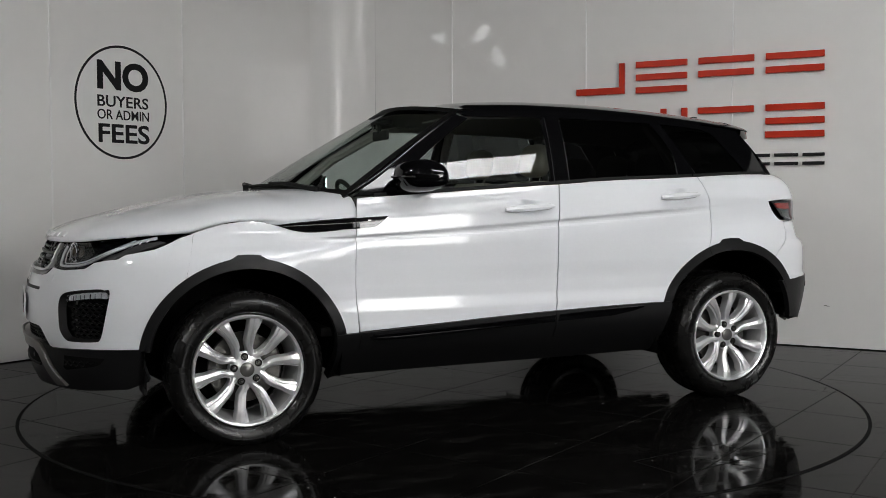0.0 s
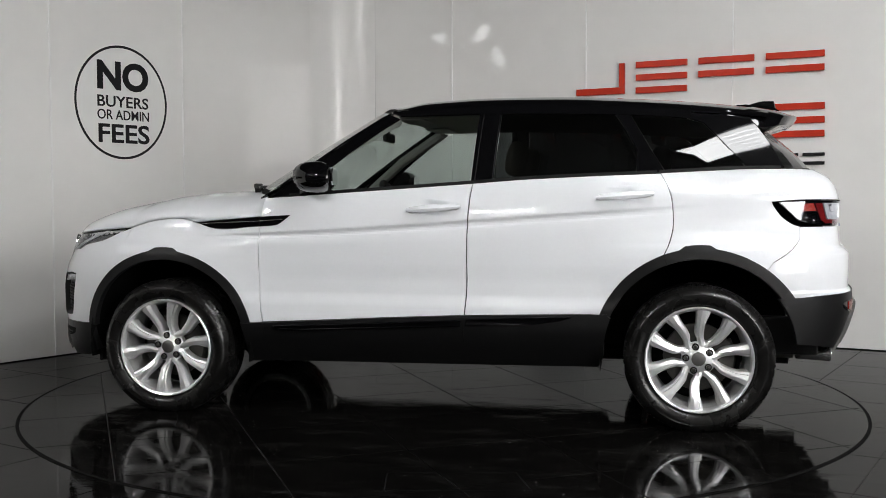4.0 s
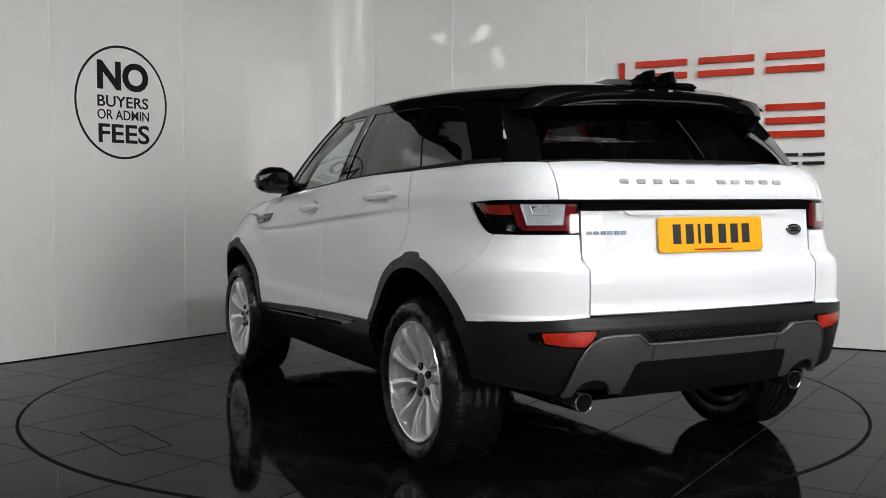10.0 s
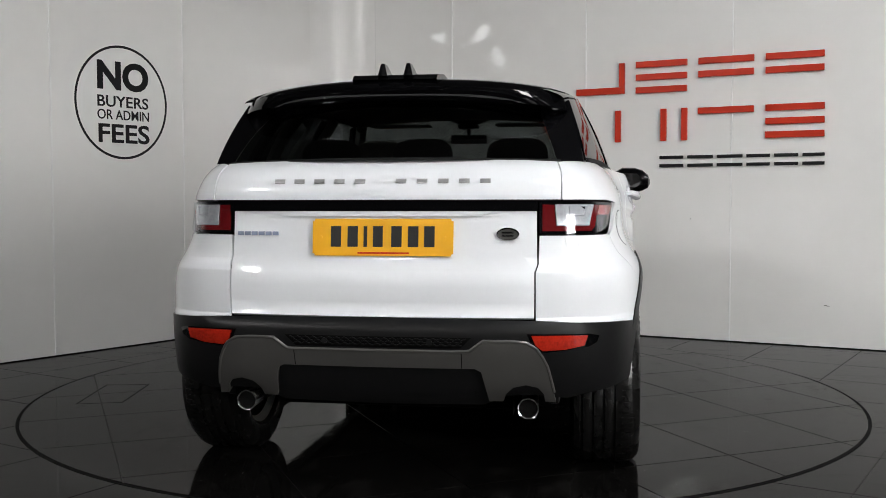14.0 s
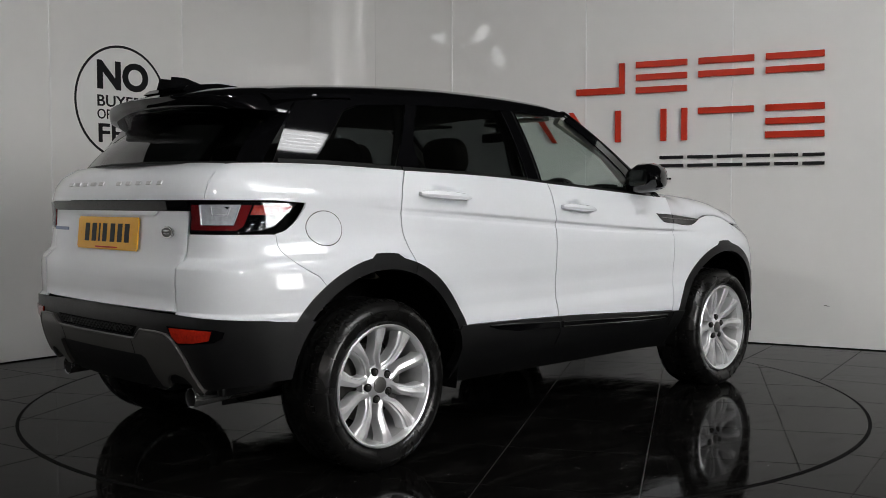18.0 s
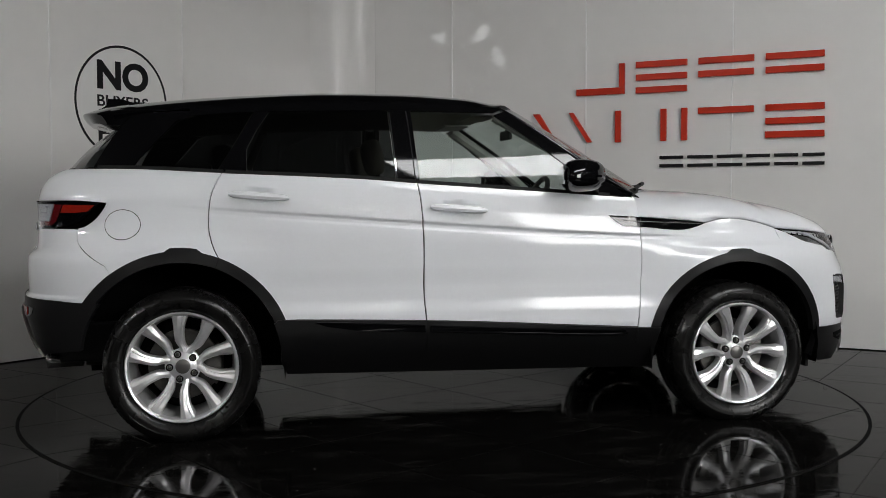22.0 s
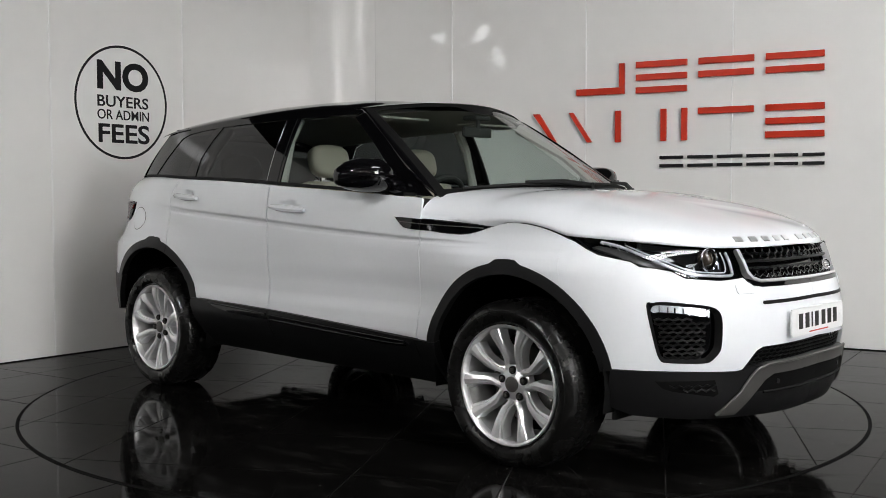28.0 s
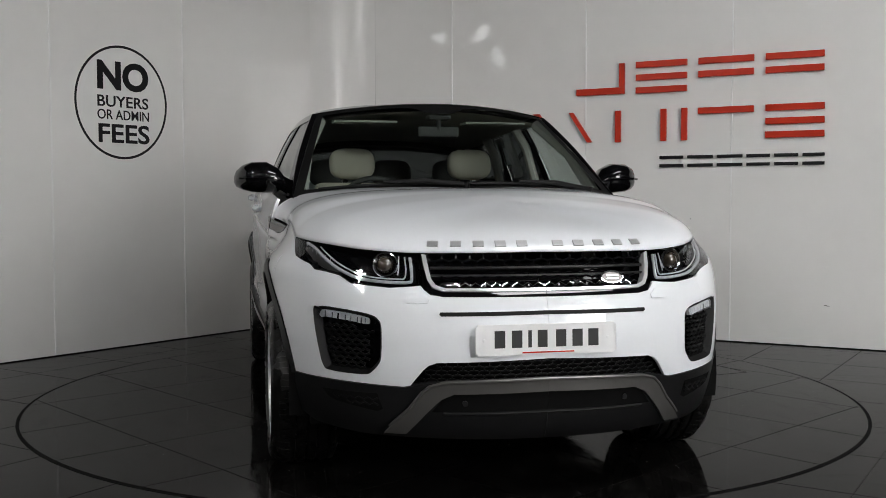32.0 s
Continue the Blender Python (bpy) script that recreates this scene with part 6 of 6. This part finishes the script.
# dashboard, wheel, mirror, door cards, load cover
rows = []
for i in range(17):
    y = -.74 + 1.48 * i / 16
    hood = .035 * math.exp(-((y + .36) / .2) ** 2)
    rows.append([Vector((1.12 - .5 * y * y, y, 1.085)), Vector((.80, y, 1.075 + hood * .4)), Vector((.62, y, 1.07 + hood)), Vector((.54, y, 1.04 + hood * .5)), Vector((.53, y, .90)), Vector((.60, y, .70)), Vector((.62, y, .45))])
v, f = sheet(rows)
link_mesh("dashboard", v, f, TRIM, car, "dark dashboard", at=OFF)
bm = bmesh.new()
m = Matrix.Translation((.42, -.36, 1.035)) @ pose(0, 0, 0, 0, -64, 0)
lathe(bm, [(.178 + .014 * math.cos(2 * math.pi * k / 8), .014 * math.sin(2 * math.pi * k / 8)) for k in range(8)], 36, "z", close=True)
for a in (90, 210, 330):
    box(bm, .03, .17, -.016, .016, -.008, .008, .004, m=pose(0, 0, -.01, 0, 0, a))
lathe(bm, [(.0, .02), (.05, .015), (.062, -.01), (.0, -.02)], 20, "z")
bmesh.ops.transform(bm, matrix=m, verts=bm.verts[:])
part("steering_wheel", bm, TRIM, car, "dark steering wheel", smooth=True, at=OFF)
bm = bmesh.new()
box(bm, .36, .385, -.11, .11, 1.415, 1.47, .012)
tube(bm, [(.38, 0, 1.45), (.38, 0, 1.52)], .012, 8)
box(bm, .32, .42, -.06, .06, 1.505, 1.53, .012)
part("interior_mirror", bm, TRIM, car, "dark interior mirror", at=OFF)
for sg in (1, -1):
    for x0, x1 in ((.80, -.24), (-.27, -.86)):
        bm = bmesh.new()
        slab(bm, [(x0, .50), (x1, .50), (x1, belt(x1) - .01), (x0, belt(x0) - .01)], .775, .80, lambda u, w, d: (u, sg * (d + (.03 if w < 1 else .0) - .04 * max(0, abs(u + .2) - .6)), w))
        part("door_card", bm, TRIM, car, "dark door lining", at=OFF)
bm = bmesh.new()
box(bm, -1.82, -1.12, -.70, .70, 1.10, 1.12, .005)
box(bm, -1.13, -1.11, -.70, .70, .90, 1.11, .005)
part("load_cover", bm, TRIM, car, "dark load cover", at=OFF)
bm = bmesh.new()
box(bm, -.84, .95, -.76, .76, .44, .48)
box(bm, .2, .6, -.13, .13, .48, .80, .02)
part("cabin_floor", bm, TRIM, car, at=OFF)
for sg in (1, -1):
    for run, r in (([(.70, sg * .745, 1.12), (.45, sg * .70, 1.33), (.17, sg * .605, 1.50)], .032), ([(-.32, sg * .765, 1.16), (-.33, sg * .70, 1.40), (-.33, sg * .63, 1.51)], .028), ([(-1.10, sg * .75, 1.2), (-1.02, sg * .69, 1.38), (-.97, sg * .62, 1.49)], .03)):
        bm = bmesh.new()
        tube(bm, run, r, 8)
        part("inner_pillar_trim", bm, HEADLINER, car, "pale inner pillar trim", smooth=True, at=OFF)
for y in (-.36, .36):
    bm = bmesh.new()
    box(bm, .06, .20, y - .17, y + .17, 1.500, 1.512, .005)
    part("sun_visor", bm, HEADLINER, car, "folded sun visor", at=OFF)

# parking sensors
for s0, z0, out in ((.30, .372, .006), (SEND - .19, .582, .012)):
    for sg in (1, -1):
        p, n = Vector(body(s0, z0, out)), (Vector(body(s0, z0, out + .1)) - Vector(body(s0, z0, out))).normalized()
        p, n = Vector((p.x, p.y * sg, p.z)), Vector((n.x, n.y * sg, n.z))
        u = n.cross(Vector((0, 0, 1))).normalized()
        w = u.cross(n)
        bm = bmesh.new()
        top = [bm.verts.new(p + u * .010 * math.cos(t) + w * .010 * math.sin(t) + n * .002) for t in [2 * math.pi * k / 16 for k in range(16)]]
        low = [bm.verts.new(v.co - n * .008) for v in top]
        bm.faces.new(top)
        for i in range(16):
            bm.faces.new((top[i], low[i], low[(i + 1) % 16], top[(i + 1) % 16]))
        bmesh.ops.recalc_face_normals(bm, faces=bm.faces[:])
        part("parking_sensor", bm, CLAD, car, at=OFF)

# rounded upper edges and joints of the skid plates
for name, run, out in (("rear_skid_edge", [(s_yr(y) if y else SEND, z - .0015) for y, z in _sk[1:13]], .0165),
                       ("front_skid_edge", [(.575, .285), (.50, .35), (.455, .407), (.425, .4325), (.37, .4475), (.2, .4535), (0, .4565)], .0145)):
    for sg in (1, -1):
        bm = bmesh.new()
        pts = []
        for (a, za), (b, zb) in zip(run, run[1:]):
            pts += [body(a + (b - a) * k / 6, za + (zb - za) * k / 6, out) for k in range(6)]
        pts.append(body(*run[-1], out))
        tube(bm, [(x, y * sg, z) for x, y, z in pts], .006, 8)
        part(name, bm, SATIN, car, smooth=True, at=OFF)
bp("skid_joint", [(5.3235, .495), (5.3265, .495), (5.3265, .556), (5.3235, .556)], SEAL, out=.0192, depth=.002, gap=0)


def motions():
    """Turntable and car turn together."""
    turn = [(0, 203.48), (1, 194.79), (2, 186.26), (3, 177.78), (4, 169.29), (5, 160.75), (6, 152.12), (7, 143.41),
         (8, 134.62), (9, 125.75), (10, 116.81), (11, 107.84), (12, 98.84), (13, 89.84), (14, 80.84), (15, 71.86),
         (16, 62.91), (17, 54.0), (18, 45.12), (19, 36.27), (20, 27.45), (21, 18.65), (22, 9.88), (23, 1.1),
         (24, -7.67), (25, -16.44), (26, -25.22), (27, -34.0), (28, -42.79), (29, -51.56), (30, -60.3), (31, -69.0),
         (32, -77.61)]
    for thing in (turntable, car):
        walk(thing, [(t, pose(AXIS[0], AXIS[1], 0, 0, 0, a)) for t, a in turn])


motions()
